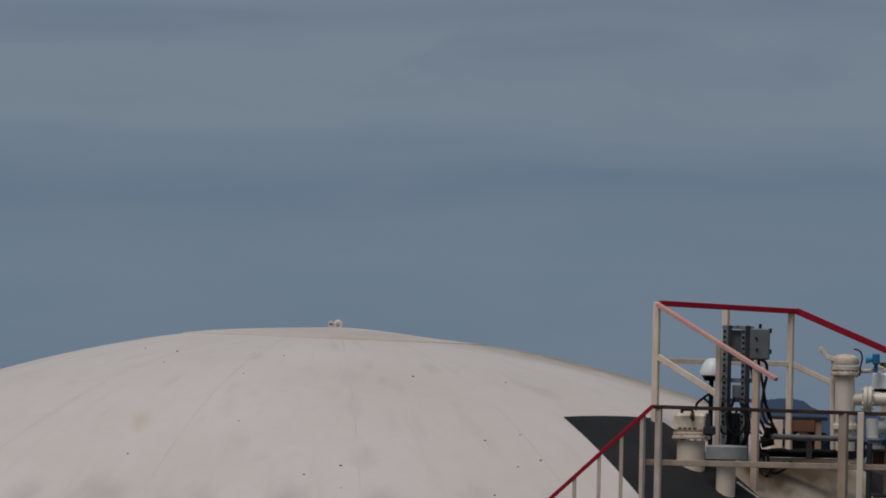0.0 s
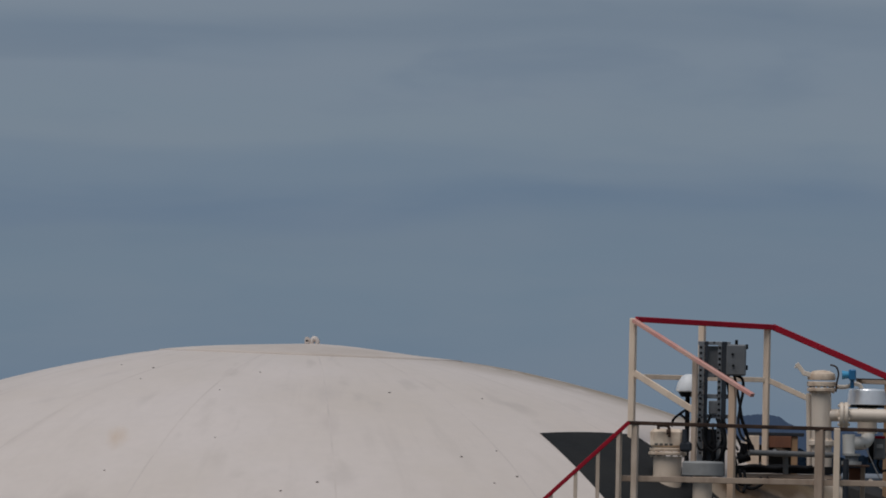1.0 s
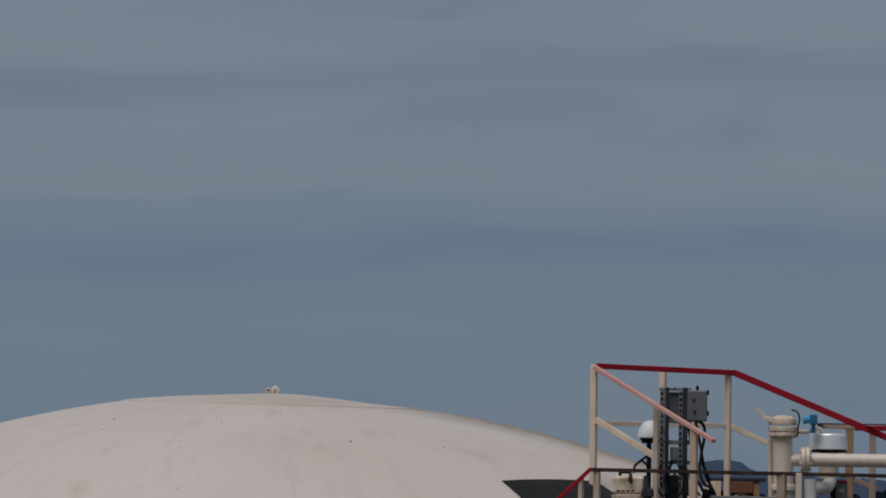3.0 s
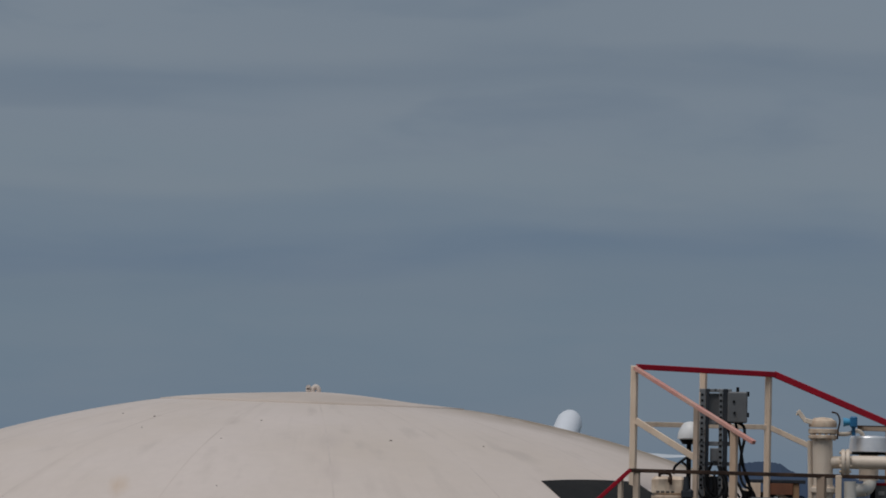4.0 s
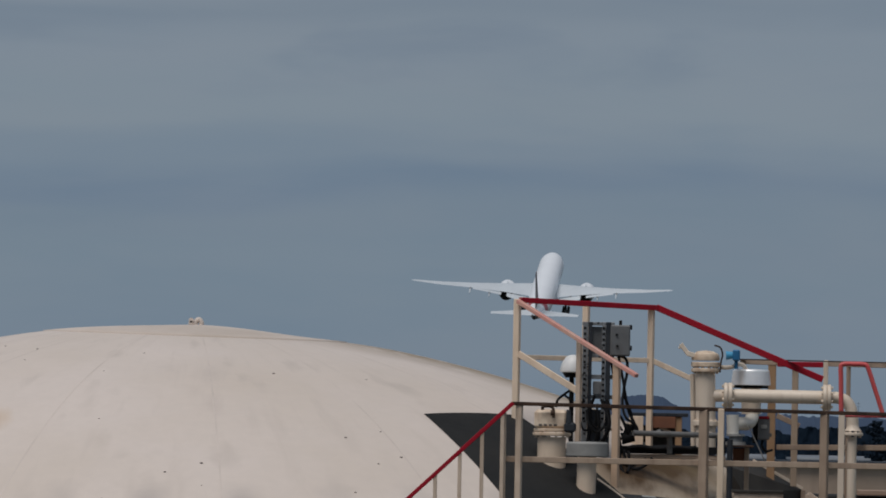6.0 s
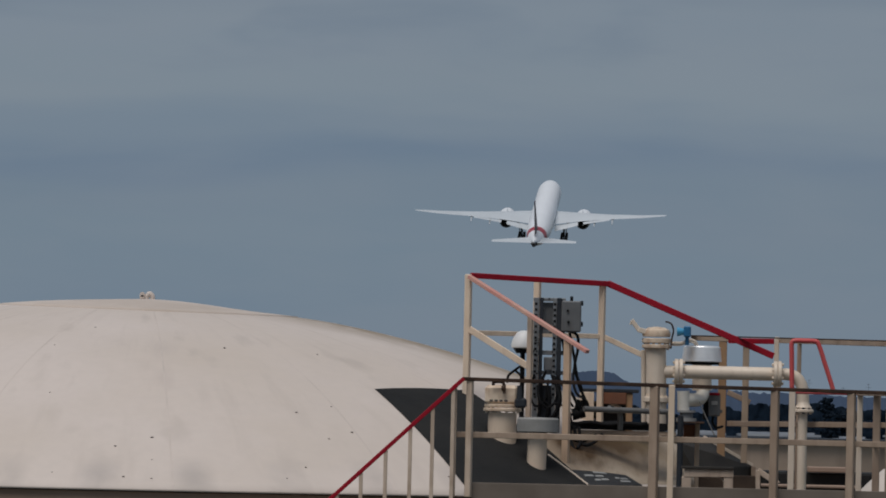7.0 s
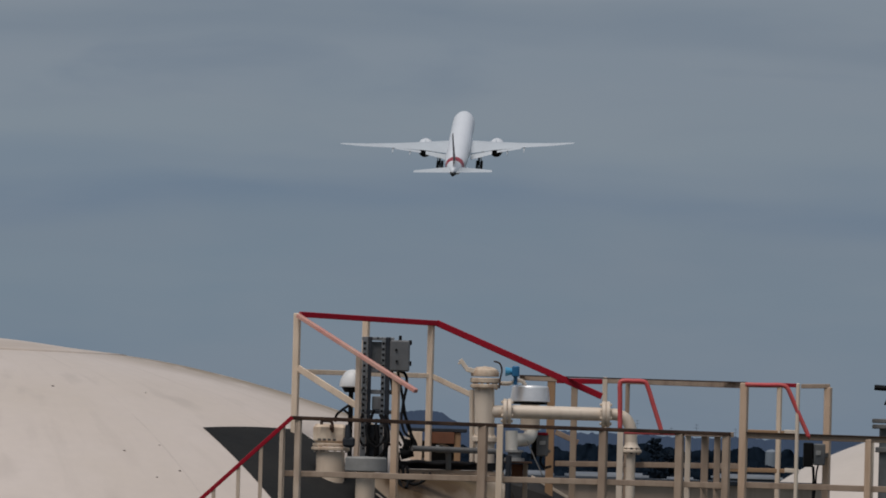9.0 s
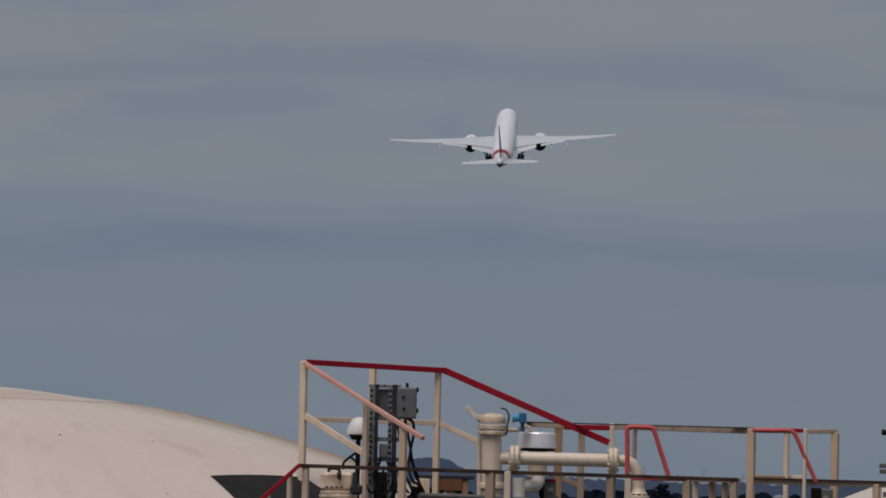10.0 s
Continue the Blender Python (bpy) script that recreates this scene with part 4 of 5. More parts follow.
for line in ([(0.594, 83.15, 11.958), (0.724, 83.14, 11.946), (0.879, 83.15, 11.960), (1.036, 83.15, 11.949), (1.191, 83.15, 11.958)],
             [(0.562, 83.13, 11.947), (0.671, 83.12, 11.960), (0.828, 83.12, 11.943), (0.999, 83.13, 11.958), (1.145, 83.14, 11.946)]):
    bm = fresh()
    tube(bm, line, 0.02, 7, 6)
    part("cable", bm, BLACK, deck, "black cable lying along the deck")
for line in ([(0.521, 83.10, 11.925), (0.545, 83.08, 11.811), (0.619, 83.05, 11.751), (0.712, 83.08, 11.784), (0.783, 83.10, 11.859)],
             [(0.563, 83.10, 11.915), (0.577, 83.05, 11.781), (0.552, 83.00, 11.718)],
             [(0.479, 83.10, 11.934), (0.494, 83.05, 11.779), (0.537, 83.00, 11.697)]):
    bm = fresh()
    tube(bm, line, 0.015, 7, 6)
    part("hanging_cable", bm, BLACK, deck, "black cable hanging under the deck edge")

conduit = thing("conduit", "grey galvanised conduit with a downward branch", "pipe", (0.900, 82.95, 12.075))
bm = fresh()
rod(bm, (0.602, 82.60, 12.082), (1.419, 82.95, 12.073), 0.026, None, 14)
part("run", bm, GALV, conduit)
bm = fresh()
tube(bm, [(0.847, 82.80, 12.073), (0.919, 82.80, 12.070), (0.936, 82.82, 12.029), (0.940, 82.85, 11.895)], 0.026, 12)
part("branch", bm, GALV, conduit)
flanges = fresh()
rod(flanges, (0.820, 82.72, 12.083), (0.851, 82.72, 12.084), 0.034, None, 14)
part("coupling", flanges, GALV, conduit)

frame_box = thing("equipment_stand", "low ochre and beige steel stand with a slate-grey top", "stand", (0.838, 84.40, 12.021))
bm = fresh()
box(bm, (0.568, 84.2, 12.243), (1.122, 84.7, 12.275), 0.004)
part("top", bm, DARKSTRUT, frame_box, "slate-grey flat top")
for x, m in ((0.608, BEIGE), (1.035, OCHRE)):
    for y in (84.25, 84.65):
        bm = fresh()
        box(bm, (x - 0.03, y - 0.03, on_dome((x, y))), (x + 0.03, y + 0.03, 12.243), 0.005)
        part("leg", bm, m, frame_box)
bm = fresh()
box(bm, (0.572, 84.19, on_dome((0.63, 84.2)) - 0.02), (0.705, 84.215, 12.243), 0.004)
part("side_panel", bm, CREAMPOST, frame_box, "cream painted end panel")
# Dark panel added for the shadowed, dirty dome seen through the stand.
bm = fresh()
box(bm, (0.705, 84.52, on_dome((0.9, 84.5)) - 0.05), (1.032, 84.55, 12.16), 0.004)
part("back_panel", bm, PANEL, frame_box, "dark panel added for the stand's shadowed, dirty inside")
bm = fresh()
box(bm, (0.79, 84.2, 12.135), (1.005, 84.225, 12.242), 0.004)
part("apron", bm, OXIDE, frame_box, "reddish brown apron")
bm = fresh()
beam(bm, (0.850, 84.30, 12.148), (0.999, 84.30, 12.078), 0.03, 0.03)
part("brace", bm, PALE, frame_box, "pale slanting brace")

# ---------------------------------------------------------------- vapour pipe with its valve
PY = 83.35
pipe = thing("vapour_pipe", "cream flanged vapour pipe with a long level run and elbow", "pipe", (1.272, 83.35, 11.955))
c0 = (1.278, 83.35, 11.955)
bm = fresh()
rod(bm, (c0[0], PY, dz), (1.259, 83.35, 12.673), 0.092, None, 28)
part("riser", bm, PALE, pipe)
bm = fresh()
flange(bm, (1.264, 83.35, 12.674), 0.135, 0.035, "Z", 12)
flange(bm, (1.263, 83.35, 12.726), 0.135, 0.045, "Z", 0)
bolted(part("top_flange", bm, RUSTED, pipe), (1.264, 83.35, 12.684), 0.135, 0.05, "Z", 12)
bm = fresh()
lathe(bm, [(0.128, -0.03), (0.132, 0.0), (0.12, 0.03), (0.075, 0.055), (0, 0.064)], (1.261, 83.35, 12.793), 28)
part("cap", bm, RUSTED, pipe, "domed cream cap")
bm = fresh()
beam(bm, (1.187, 83.30, 12.801), (1.093, 83.30, 12.825), 0.05, 0.045)
beam(bm, (1.103, 83.30, 12.815), (1.028, 83.30, 12.912), 0.03, 0.04)
beam(bm, (1.039, 83.30, 12.896), (1.013, 83.30, 12.870), 0.02, 0.02)
part("lever", bm, PALE, pipe)
bm = fresh()
tube(bm, [(1.341, 83.30, 12.904), (1.393, 83.28, 12.885), (1.415, 83.28, 12.823), (1.402, 83.28, 12.749), (1.394, 83.28, 12.656)], 0.008, 8)
part("latch", bm, RUST, pipe, "thin dark curved latch")
bm = fresh()
rod(bm, ((1.165, 83.45, 11.952)[0], 83.5, dz), (1.147, 83.50, 12.640), 0.024, None, 12)
part("side_pipe", bm, PALE, pipe)
bm = fresh()
flange(bm, (1.272, 83.35, 12.184), 0.12, 0.05, "Z", 10)
bolted(part("lower_flange", bm, PALE, pipe), (1.272, 83.35, 12.184), 0.12, 0.05, "Z", 10)
bm = fresh()
rod(bm, (1.265, 83.35, 12.439), (1.468, 83.35, 12.444), 0.057, None, 22)
rod(bm, (1.499, 83.35, 12.445), (2.354, 83.35, 12.442), 0.062, None, 24)
part("run", bm, PALE, pipe, "long level cream pipe")
for q, r in (((1.452, 83.35, 12.444), 0.12), ((1.494, 83.35, 12.445), 0.12), ((2.365, 83.35, 12.442), 0.12), ((2.404, 83.35, 12.443), 0.12)):
    bm = fresh()
    flange(bm, q, r, 0.037, "X", 8)
    bolted(part("flange", bm, PALE, pipe), q, r, 0.037, "X", 8)
bm = fresh()
tube(bm, [(2.396, 83.35, 12.443), (2.484, 83.35, 12.442), (2.563, 83.35, 12.411), (2.612, 83.35, 12.334), (2.625, 83.35, 12.240), (2.627, 83.35, 12.157)], 0.055, 18, 6)
part("elbow", bm, PALE, pipe)
bm = fresh()
flange(bm, (2.629, 83.35, 12.110), 0.095, 0.03, "Z", 8)
lathe(bm, [(0.055, 0.06), (0.06, 0.03), (0.08, 0.005)], (2.628, 83.35, 12.136), 20)
bolted(part("drop_flange", bm, PALE, pipe), (2.629, 83.35, 12.110), 0.095, 0.03, "Z", 8)
q = (2.624, 83.35, 12.084)
bm = fresh()
rod(bm, q, (q[0], PY, 0), 0.043, None, 18)
part("drop_pipe", bm, PALE, pipe)

valve = thing("relief_valve", "bright aluminium hooded relief valve on a grey elbow", "valve", (1.642, 83.60, 11.964))
bm = fresh()
lathe(bm, [(0.176, -0.07), (0.184, -0.066), (0.17, 0.062), (0.158, 0.075), (0.05, 0.082), (0, 0.083)], (1.690, 83.70, 12.614), 36)
part("hood", bm, ALU, valve, "bright aluminium hood")
bm = fresh()
lathe(bm, [(0, 0.012), (0.16, 0.012), (0.16, -0.012), (0, -0.012)], (1.692, 83.70, 12.530), 30)
part("hood_base", bm, BLACK, valve)
bm = fresh()
rod(bm, (1.692, 83.70, 12.520), (1.698, 83.70, 12.279), 0.09, None, 20)
part("body", bm, PALE, valve)
bm = fresh()
tube(bm, [(1.707, 83.70, 12.342), (1.704, 83.66, 12.248), (1.666, 83.56, 12.195), (1.591, 83.42, 12.187), (1.527, 83.36, 12.185)], 0.062, 18, 6)
part("elbow", bm, SILVER, valve, "pale silver-grey elbow")
bm = fresh()
rod(bm, (1.519, 83.34, 12.269), (1.524, 83.34, 12.086), 0.056, None, 22)
part("outlet", bm, SILVER, valve, "pale silver-grey upright outlet")
for v0, v1, w, m in ((12.092, 12.072, 0.085, GREYPAINT), (12.072, 12.020, 0.062, GREYPLATE), (12.020, 11.988, 0.095, GREYPAINT)):
    bm = fresh()
    rod(bm, (1.551, 83.34, v1), (1.551, 83.34, v0), w, None, 18)
    part("foot_flange", bm, m, valve, "grey foot flange")
bm = fresh()
tube(bm, [(1.410, 83.40, 12.704), (1.495, 83.50, 12.707), (1.569, 83.60, 12.736), (1.623, 83.65, 12.722), (1.646, 83.70, 12.665)], 0.02, 8)
part("pilot_line", bm, PALE, valve)
bm = fresh()
box(bm, ((1.512, 83.50, 12.848)[0], 83.44, (1.546, 83.50, 12.766)[2]), ((1.580, 83.50, 12.850)[0], 83.54, (1.543, 83.50, 12.870)[2]), 0.012)
rod(bm, (1.546, 83.50, 12.766), (1.548, 83.50, 12.693), 0.018, None, 10)
part("actuator", bm, BLUE, valve, "blue actuator block")
bm = fresh()
rod(bm, (1.451, 83.50, 12.815), (1.513, 83.50, 12.817), 0.042, 0.03, 14)
part("actuator_knob", bm, CYAN, valve, "light blue knob")
bm = fresh()
rod(bm, (1.493, 82.98, 12.039), ((1.493, 82.98, 12.039)[0], 82.98, on_dome((1.493, 82.98, 12.039))), 0.028, None, 14)
part("grey_standpipe", bm, DARKSTRUT, valve)
bm = fresh()
box(bm, (1.642, 83.6, on_dome((1.637, 83.66, 11.807)) - 0.1), (1.684, 83.72, 11.974), 0.006)
part("pedestal", bm, BEIGE, valve)
bm = fresh()
box(bm, (1.535, 83.64, 11.837), (1.640, 83.72, 11.963), 0.006)
part("side_plate", bm, OXIDE, valve, "red-brown plate")
bm = fresh()
box(bm, (1.465, 83.2, 11.968), (1.716, 83.8, 11.989), 0.005)
part("base_plate", bm, RUST, valve)
bm = fresh()
tube(bm, [(1.669, 83.40, 12.174), (1.740, 83.35, 12.019), (1.821, 83.30, 11.854)], 0.006, 6)
part("wire", bm, GALV, valve)

meter = thing("field_instrument", "dark grey field instrument with a red-topped pale display", "instrument", (1.819, 83.90, 12.047))
bm = fresh()
box(bm, (1.764, 83.8, 12.042), (1.874, 83.92, 12.252), 0.012)
part("case", bm, BOXGREY, meter)
bm = fresh()
box(bm, (1.769, 83.79, 12.236), (1.868, 83.83, 12.262), 0.004)
part("red_top", bm, RED, meter, "red top edge")
bm = fresh()
box(bm, (1.790, 83.79, 12.147), (1.847, 83.802, 12.183), 0.002)
part("display", bm, LETTER, meter, "pale display")
bm = fresh()
tube(bm, [(1.813, 83.86, 12.042), (1.804, 83.86, 11.989), (1.843, 83.90, 11.938), (1.902, 84.00, 11.949)], 0.012, 7)
box(bm, (1.716, 83.86, 12.010), (1.764, 83.95, 12.220), 0.006)
part("cable", bm, BLACK, meter)
bm = fresh()
box(bm, (1.853, 83.84, 12.073), (1.895, 84.0, 12.105), 0.002)
part("bracket", bm, GALV, meter)

slope = thing("sloping_roof_panel", "dark coated sloping panel with a pale raised edge", "roof panel", (1.838, 85.00, 11.596))
bm = fresh()
top4 = [Vector(p) for p in ((1.500, 84.20, 11.791), (1.755, 85.40, 11.837), (2.227, 85.40, 11.577), (1.643, 84.20, 11.553))]
ring = [bm.verts.new(p) for p in top4] + [bm.verts.new(p - Vector((0, 0, 0.5))) for p in top4]
for f in ((0, 1, 2, 3), (7, 6, 5, 4), (0, 4, 5, 1), (1, 5, 6, 2), (2, 6, 7, 3), (3, 7, 4, 0)):
    bm.faces.new([ring[k] for k in f])
bmesh.ops.recalc_face_normals(bm, faces=bm.faces)
part("panel", bm, PANEL, slope)
bm = fresh()
beam(bm, top4[1] + Vector((0, 0, 0.012)), top4[2] + Vector((0, 0, 0.012)), 0.03, 0.03)
part("edge_strip", bm, PALE, slope, "pale edge strip")
bm = fresh()
box(bm, (2.211, 85.3, 0), (2.253, 85.42, top4[2].z), 0.004)
part("leg", bm, DULL, slope)

# Sheet added, in dark brown, to darken the space behind the pipe support.
bm = fresh()
box(bm, (1.68, 83.6, 11.1), (2.26, 83.66, 11.50), 0.006)
part("skirt_sheet", bm, DARKSHEET, slope, "dark brown sheet added under the panel")

bench = thing("pipe_support", "low beige steel pipe support beside the walkway", "support", (1.711, 80.60, 11.515))
bm = fresh()
beam(bm, (1.494, 80.60, 11.532), (1.932, 80.60, 11.536), 0.06, 0.075)
part("cross_beam", bm, WORN, bench)
bm = fresh()
box(bm, (1.472, 80.55, 11.566), (1.936, 80.95, 11.591), 0.004)
part("cover_plate", bm, PANEL, bench, "dark grey cover plate")
bm = fresh()
beam(bm, (1.801, 80.60, 11.512), (1.863, 80.60, 11.454), 0.012, 0.02)
part("gusset", bm, WORN, bench)
for x in (1.514, 1.887):
    bm = fresh()
    box(bm, (x - 0.042, 80.575, DECK_Z), (x + 0.042, 80.625, 11.500), 0.005)
    part("leg", bm, WORN, bench)
bm = fresh()
beam(bm, (2.148, 80.60, 11.567), (2.332, 80.60, 11.451), 0.03, 0.05)
beam(bm, (2.148, 80.60, 11.567), (2.155, 80.60, 11.285), 0.04, 0.04)
part("brace", bm, WORN, bench)

# ---------------------------------------------------------------- far railing and second platform
far = thing("far_railing", "beige railing with brown and red rails behind the pipes", "railing", (2.684, 85.00, 11.777))
bm = fresh()
beam(bm, (1.611, 85.00, 12.775), (1.967, 85.00, 12.768), 0.06, 0.045)
beam(bm, (2.424, 85.00, 12.770), (3.583, 81.60, 12.726), 0.06, 0.05)
part("top_rail", bm, DULL, far)
bm = fresh()
beam(bm, (1.594, 85.00, 12.796), (3.582, 81.60, 12.754), 0.075, 0.012)
part("rail_cap", bm, RUST, far, "rusty brown upper face")
bm = fresh()
beam(bm, (1.962, 84.98, 12.757), (2.392, 84.98, 12.758), 0.062, 0.05)
part("red_rail", bm, RED, far, "dark red stretch of rail")
bm = fresh()
beam(bm, (1.972, 85.00, 11.977), (3.602, 81.60, 11.997), 0.02, 0.05)
part("mid_rail", bm, DULL, far)
for top, w, m in (((1.914, 85.00, 12.767), 0.075, OCHRE), ((2.415, 84.90, 12.801), 0.045, PALE), ((2.613, 84.40, 12.759), 0.04, DULL)):
    upright("post", top, 10.9, w, 0.05, m, far)
upright("post", (2.132, 85.00, 12.762), 11.610, 0.06, 0.05, BEIGE, far)
bm = fresh()
beam(bm, (1.964, 85.00, 12.274), (2.179, 85.00, 12.179), 0.02, 0.05)
part("gusset", bm, DULL, far)
low = thing("far_deck", "plain beige deck beam under the far railing", "platform", (2.9, 84.8, 10.9))
bm = fresh()
box(bm, (1.9, 83.9, 10.82), (4.2, 85.1, 10.9), 0.006)
for x in (2.0, 4.1):
    box(bm, (x - 0.06, 84.4, 0), (x + 0.06, 84.52, 10.82), 0.006)
part("deck_frame", bm, DULL, low)

guard = thing("ladder_guard", "bent red tube handrail on pale posts", "handrail", (2.514, 82.20, 11.371))
bm = fresh()
tube(bm, [(2.485, 82.20, 12.286), (2.477, 82.20, 12.604), (2.474, 82.20, 12.707), (2.493, 82.20, 12.743), (2.596, 82.20, 12.746), (2.684, 82.20, 12.743), (2.720, 82.20, 12.713), (2.782, 82.20, 12.535), (2.854, 82.20, 12.321), (2.860, 82.20, 12.275)], 0.022, 10, 5)
part("hoop", bm, FADED, guard, "bright red bent tube")
bm = fresh()
rod(bm, (2.485, 82.20, 12.275), (3.261, 82.20, 12.275), 0.014, None, 8)
part("lower_tube", bm, FADED, guard)
bm = fresh()
q = (2.490, 82.20, 12.296)
box(bm, (q[0] - 0.028, 82.17, 10.9), (q[0] + 0.028, 82.23, q[2]), 0.005)
part("post", bm, PALE, guard)
bm = fresh()
q = (3.261, 82.20, 12.275)
box(bm, (q[0] - 0.02, 82.18, 10.9), (q[0] + 0.02, 82.22, q[2]), 0.004)
part("post", bm, DULL, guard)

second = thing("second_platform", "beige steel platform with red bent handrail and grey galvanised edge", "platform", (4.094, 81.20, 11.523))
for top, w, m in (((3.564, 81.20, 12.748), 0.085, PEACH), ((4.041, 81.10, 12.754), 0.04, PALE), ((4.338, 81.60, 12.730), 0.08, PEACH), ((3.966, 83.00, 12.742), 0.055, CREAMPOST), ((4.694, 81.20, 12.270), 0.075, PEACH), ((4.741, 81.40, 12.271), 0.03, PALE)):
    upright("post", top, 10.8, w, 0.06, m, second, turned=20)
bm = fresh()
beam(bm, (3.644, 83.00, 12.738), (3.997, 83.00, 12.742), 0.05, 0.03)
part("rear_rail", bm, DULL, second)
bm = fresh()
beam(bm, (4.093, 81.60, 12.734), (4.353, 81.60, 12.741), 0.06, 0.04)
part("top_rail", bm, DULL, second)
bm = fresh()
beam(bm, (3.860, 81.15, 12.737), (4.050, 81.15, 12.735), 0.05, 0.035)
part("red_rail", bm, RED, second)
bm = fresh()
tube(bm, [(3.565, 81.10, 12.732), (3.753, 81.10, 12.732), (3.878, 81.10, 12.735), (3.936, 81.10, 12.717), (3.972, 81.10, 12.657), (4.053, 81.10, 12.477), (4.136, 81.10, 12.301), (4.138, 81.10, 12.276)], 0.02, 10, 5)
part("hoop", bm, FADED, second, "bright red bent tube")
bm = fresh()
beam(bm, (3.587, 81.20, 12.276), (5.191, 81.20, 12.262), 0.02, 0.05)
part("lower_rail", bm, DULL, second)
bm = fresh()
beam(bm, (3.586, 81.20, 12.302), (5.191, 81.20, 12.290), 0.07, 0.012)
part("rail_cap", bm, RUST, second, "rusty brown upper face")
bm = fresh()
beam(bm, (3.665, 83.00, 12.319), (4.018, 83.00, 12.317), 0.04, 0.035)
part("back_rail", bm, OCHRE, second)
bm = fresh()
beam(bm, (3.446, 83.00, 11.965), (4.028, 83.00, 11.965), 0.04, 0.04)
part("back_rail", bm, OCHRE, second)
bm = fresh()
beam(bm, (4.018, 83.00, 12.323), (4.153, 83.00, 12.321), 0.04, 0.04)
part("back_rail", bm, PALE, second)
bm = fresh()
beam(bm, (4.027, 83.00, 11.970), (4.162, 83.00, 11.968), 0.04, 0.04)
part("back_rail", bm, PALE, second)
bm = fresh()
beam(bm, (3.599, 81.22, 11.830), (5.204, 81.22, 11.821), 0.02, 0.055)
part("mid_rail", bm, DULL, second)
bm = fresh()
box(bm, (3.639, 81.25, 11.484), (5.214, 83.1, 11.667), 0.02)
part("tray_edge", bm, TRAY, second, "dull weathered galvanised deck edge")
for x in (3.769, 4.008, 4.607):
    bm = fresh()
    box(bm, (x - 0.06, 81.3, 0), (x + 0.06, 81.42, 11.494), 0.006)
    part("leg", bm, RUST, second)

jb = thing("junction_box", "grey junction box beside a black box on the platform post", "junction box", (4.249, 81.50, 12.024))
bm = fresh()
box(bm, (4.213, 81.38, 12.024), (4.315, 81.52, 12.218), 0.01)
part("case", bm, BOXGREY, jb)
bm = fresh()
box(bm, (4.121, 81.4, 12.007), (4.208, 81.52, 12.226), 0.008)
part("black_case", bm, BLACK, jb, "black box")
bm = fresh()
box(bm, (4.228, 81.372, 12.116), (4.274, 81.382, 12.157), 0.001)
part("label_plate", bm, LETTER, jb)
bm = fresh()
tube(bm, [(4.211, 81.45, 12.013), (4.219, 81.45, 11.881), (4.215, 81.45, 11.657)], 0.013, 7)
tube(bm, [(4.256, 81.45, 12.024), (4.243, 81.45, 11.958), (4.236, 81.45, 11.830), (4.220, 81.45, 11.657)], 0.008, 7)
part("cable", bm, BLACK, jb)
bm = fresh()
box(bm, (4.307, 81.46, 12.097), (4.348, 81.6, 12.138), 0.002)
part("bracket", bm, GALV, jb)

# ---------------------------------------------------------------- tanks farther back
BROWNSHELL = material("brown_weathered_shell", (0.47, 0.355, 0.27), 0.7, other=(0.34, 0.25, 0.185), scale=1.2, amount=0.8, streak=((0.1, 0.07, 0.05), (4, 4, 0.3), 0.5))
rear = thing("flat_topped_tank", "beige flat-topped tank behind the pipes", "storage tank", (1.530, 104, 0))
rz = 11.777
bm = fresh()
lathe(bm, [(3.95, 0), (3.95, rz)], (1.530, 104, 0), 96)
part("shell", bm, BROWNSHELL, rear)
bm = fresh()
lathe(bm, [(3.9, rz - 0.005), (4.02, rz), (4.02, rz + 0.045), (3.9, rz + 0.047), (0, rz + 0.055)], (1.530, 104, 0), 96)
part("roof_edge", bm, DARKSTRUT, rear, "dark roof edge")

WHITEDOME = material("white_dome_paint", (0.58, 0.515, 0.46), 0.6, other=(0.5, 0.44, 0.385), scale=0.8, amount=0.6, grain=12)
right = thing("domed_tank", "pale cream tank with a steeper domed roof", "storage tank", (8.623, 120, 0))
ax = 8.623
az = 12.652
bm = fresh()
RD, CURVE = 3.58, 5.25
prof = [(0, az)] + [(RD * k / 24, az - CURVE + math.sqrt(CURVE ** 2 - (RD * k / 24) ** 2)) for k in range(1, 25)]
lathe(bm, prof + [(RD, prof[-1][1] - 0.05), (RD - 0.1, prof[-1][1] - 0.05)], (ax, 120, 0), 96)
part("dome_roof", bm, WHITEDOME, right)
bm = fresh()
lathe(bm, [(RD - 0.07, 0), (RD - 0.07, prof[-1][1] - 0.04)], (ax, 120, 0), 96)
part("shell", bm, SHELL, right)

vessel = thing("white_vessel", "white round-topped upright vessel", "vessel", (4.003, 90, 0))
vz = 11.586
bm = fresh()
lathe(bm, [(0.62, 0), (0.62, vz - 0.33), (0.58, vz - 0.24), (0.46, vz - 0.12), (0.36, vz - 0.03), (0.28, vz), (0, vz + 0.01)], (4.003, 90, 0), 40)
part("body", bm, WHITEDOME, vessel)
bm = fresh()
tube(bm, [(3.934, 89.30, 11.449), (3.911, 89.30, 11.477), (3.909, 89.30, 11.527), (3.937, 89.30, 11.544)], 0.012, 8)
part("hook", bm, BLACK, vessel)

# Dark box added where the gap before the flat-topped tank is shaded.
dark_fill = thing("dark_fill_box", "dark box added for a shaded gap, with a brown edge", "shelter", (3.143, 92, 0))
bm = fresh()
box(bm, (2.165, 91, 0), (4.005, 94, 11.501), 0.02)
part("walls", bm, GRIT, dark_fill)
bm = fresh()
box(bm, (2.921, 90.9, 11.506), (3.324, 91.1, 11.563), 0.01)
part("ochre_edge", bm, SHELL, dark_fill)
bm = fresh()
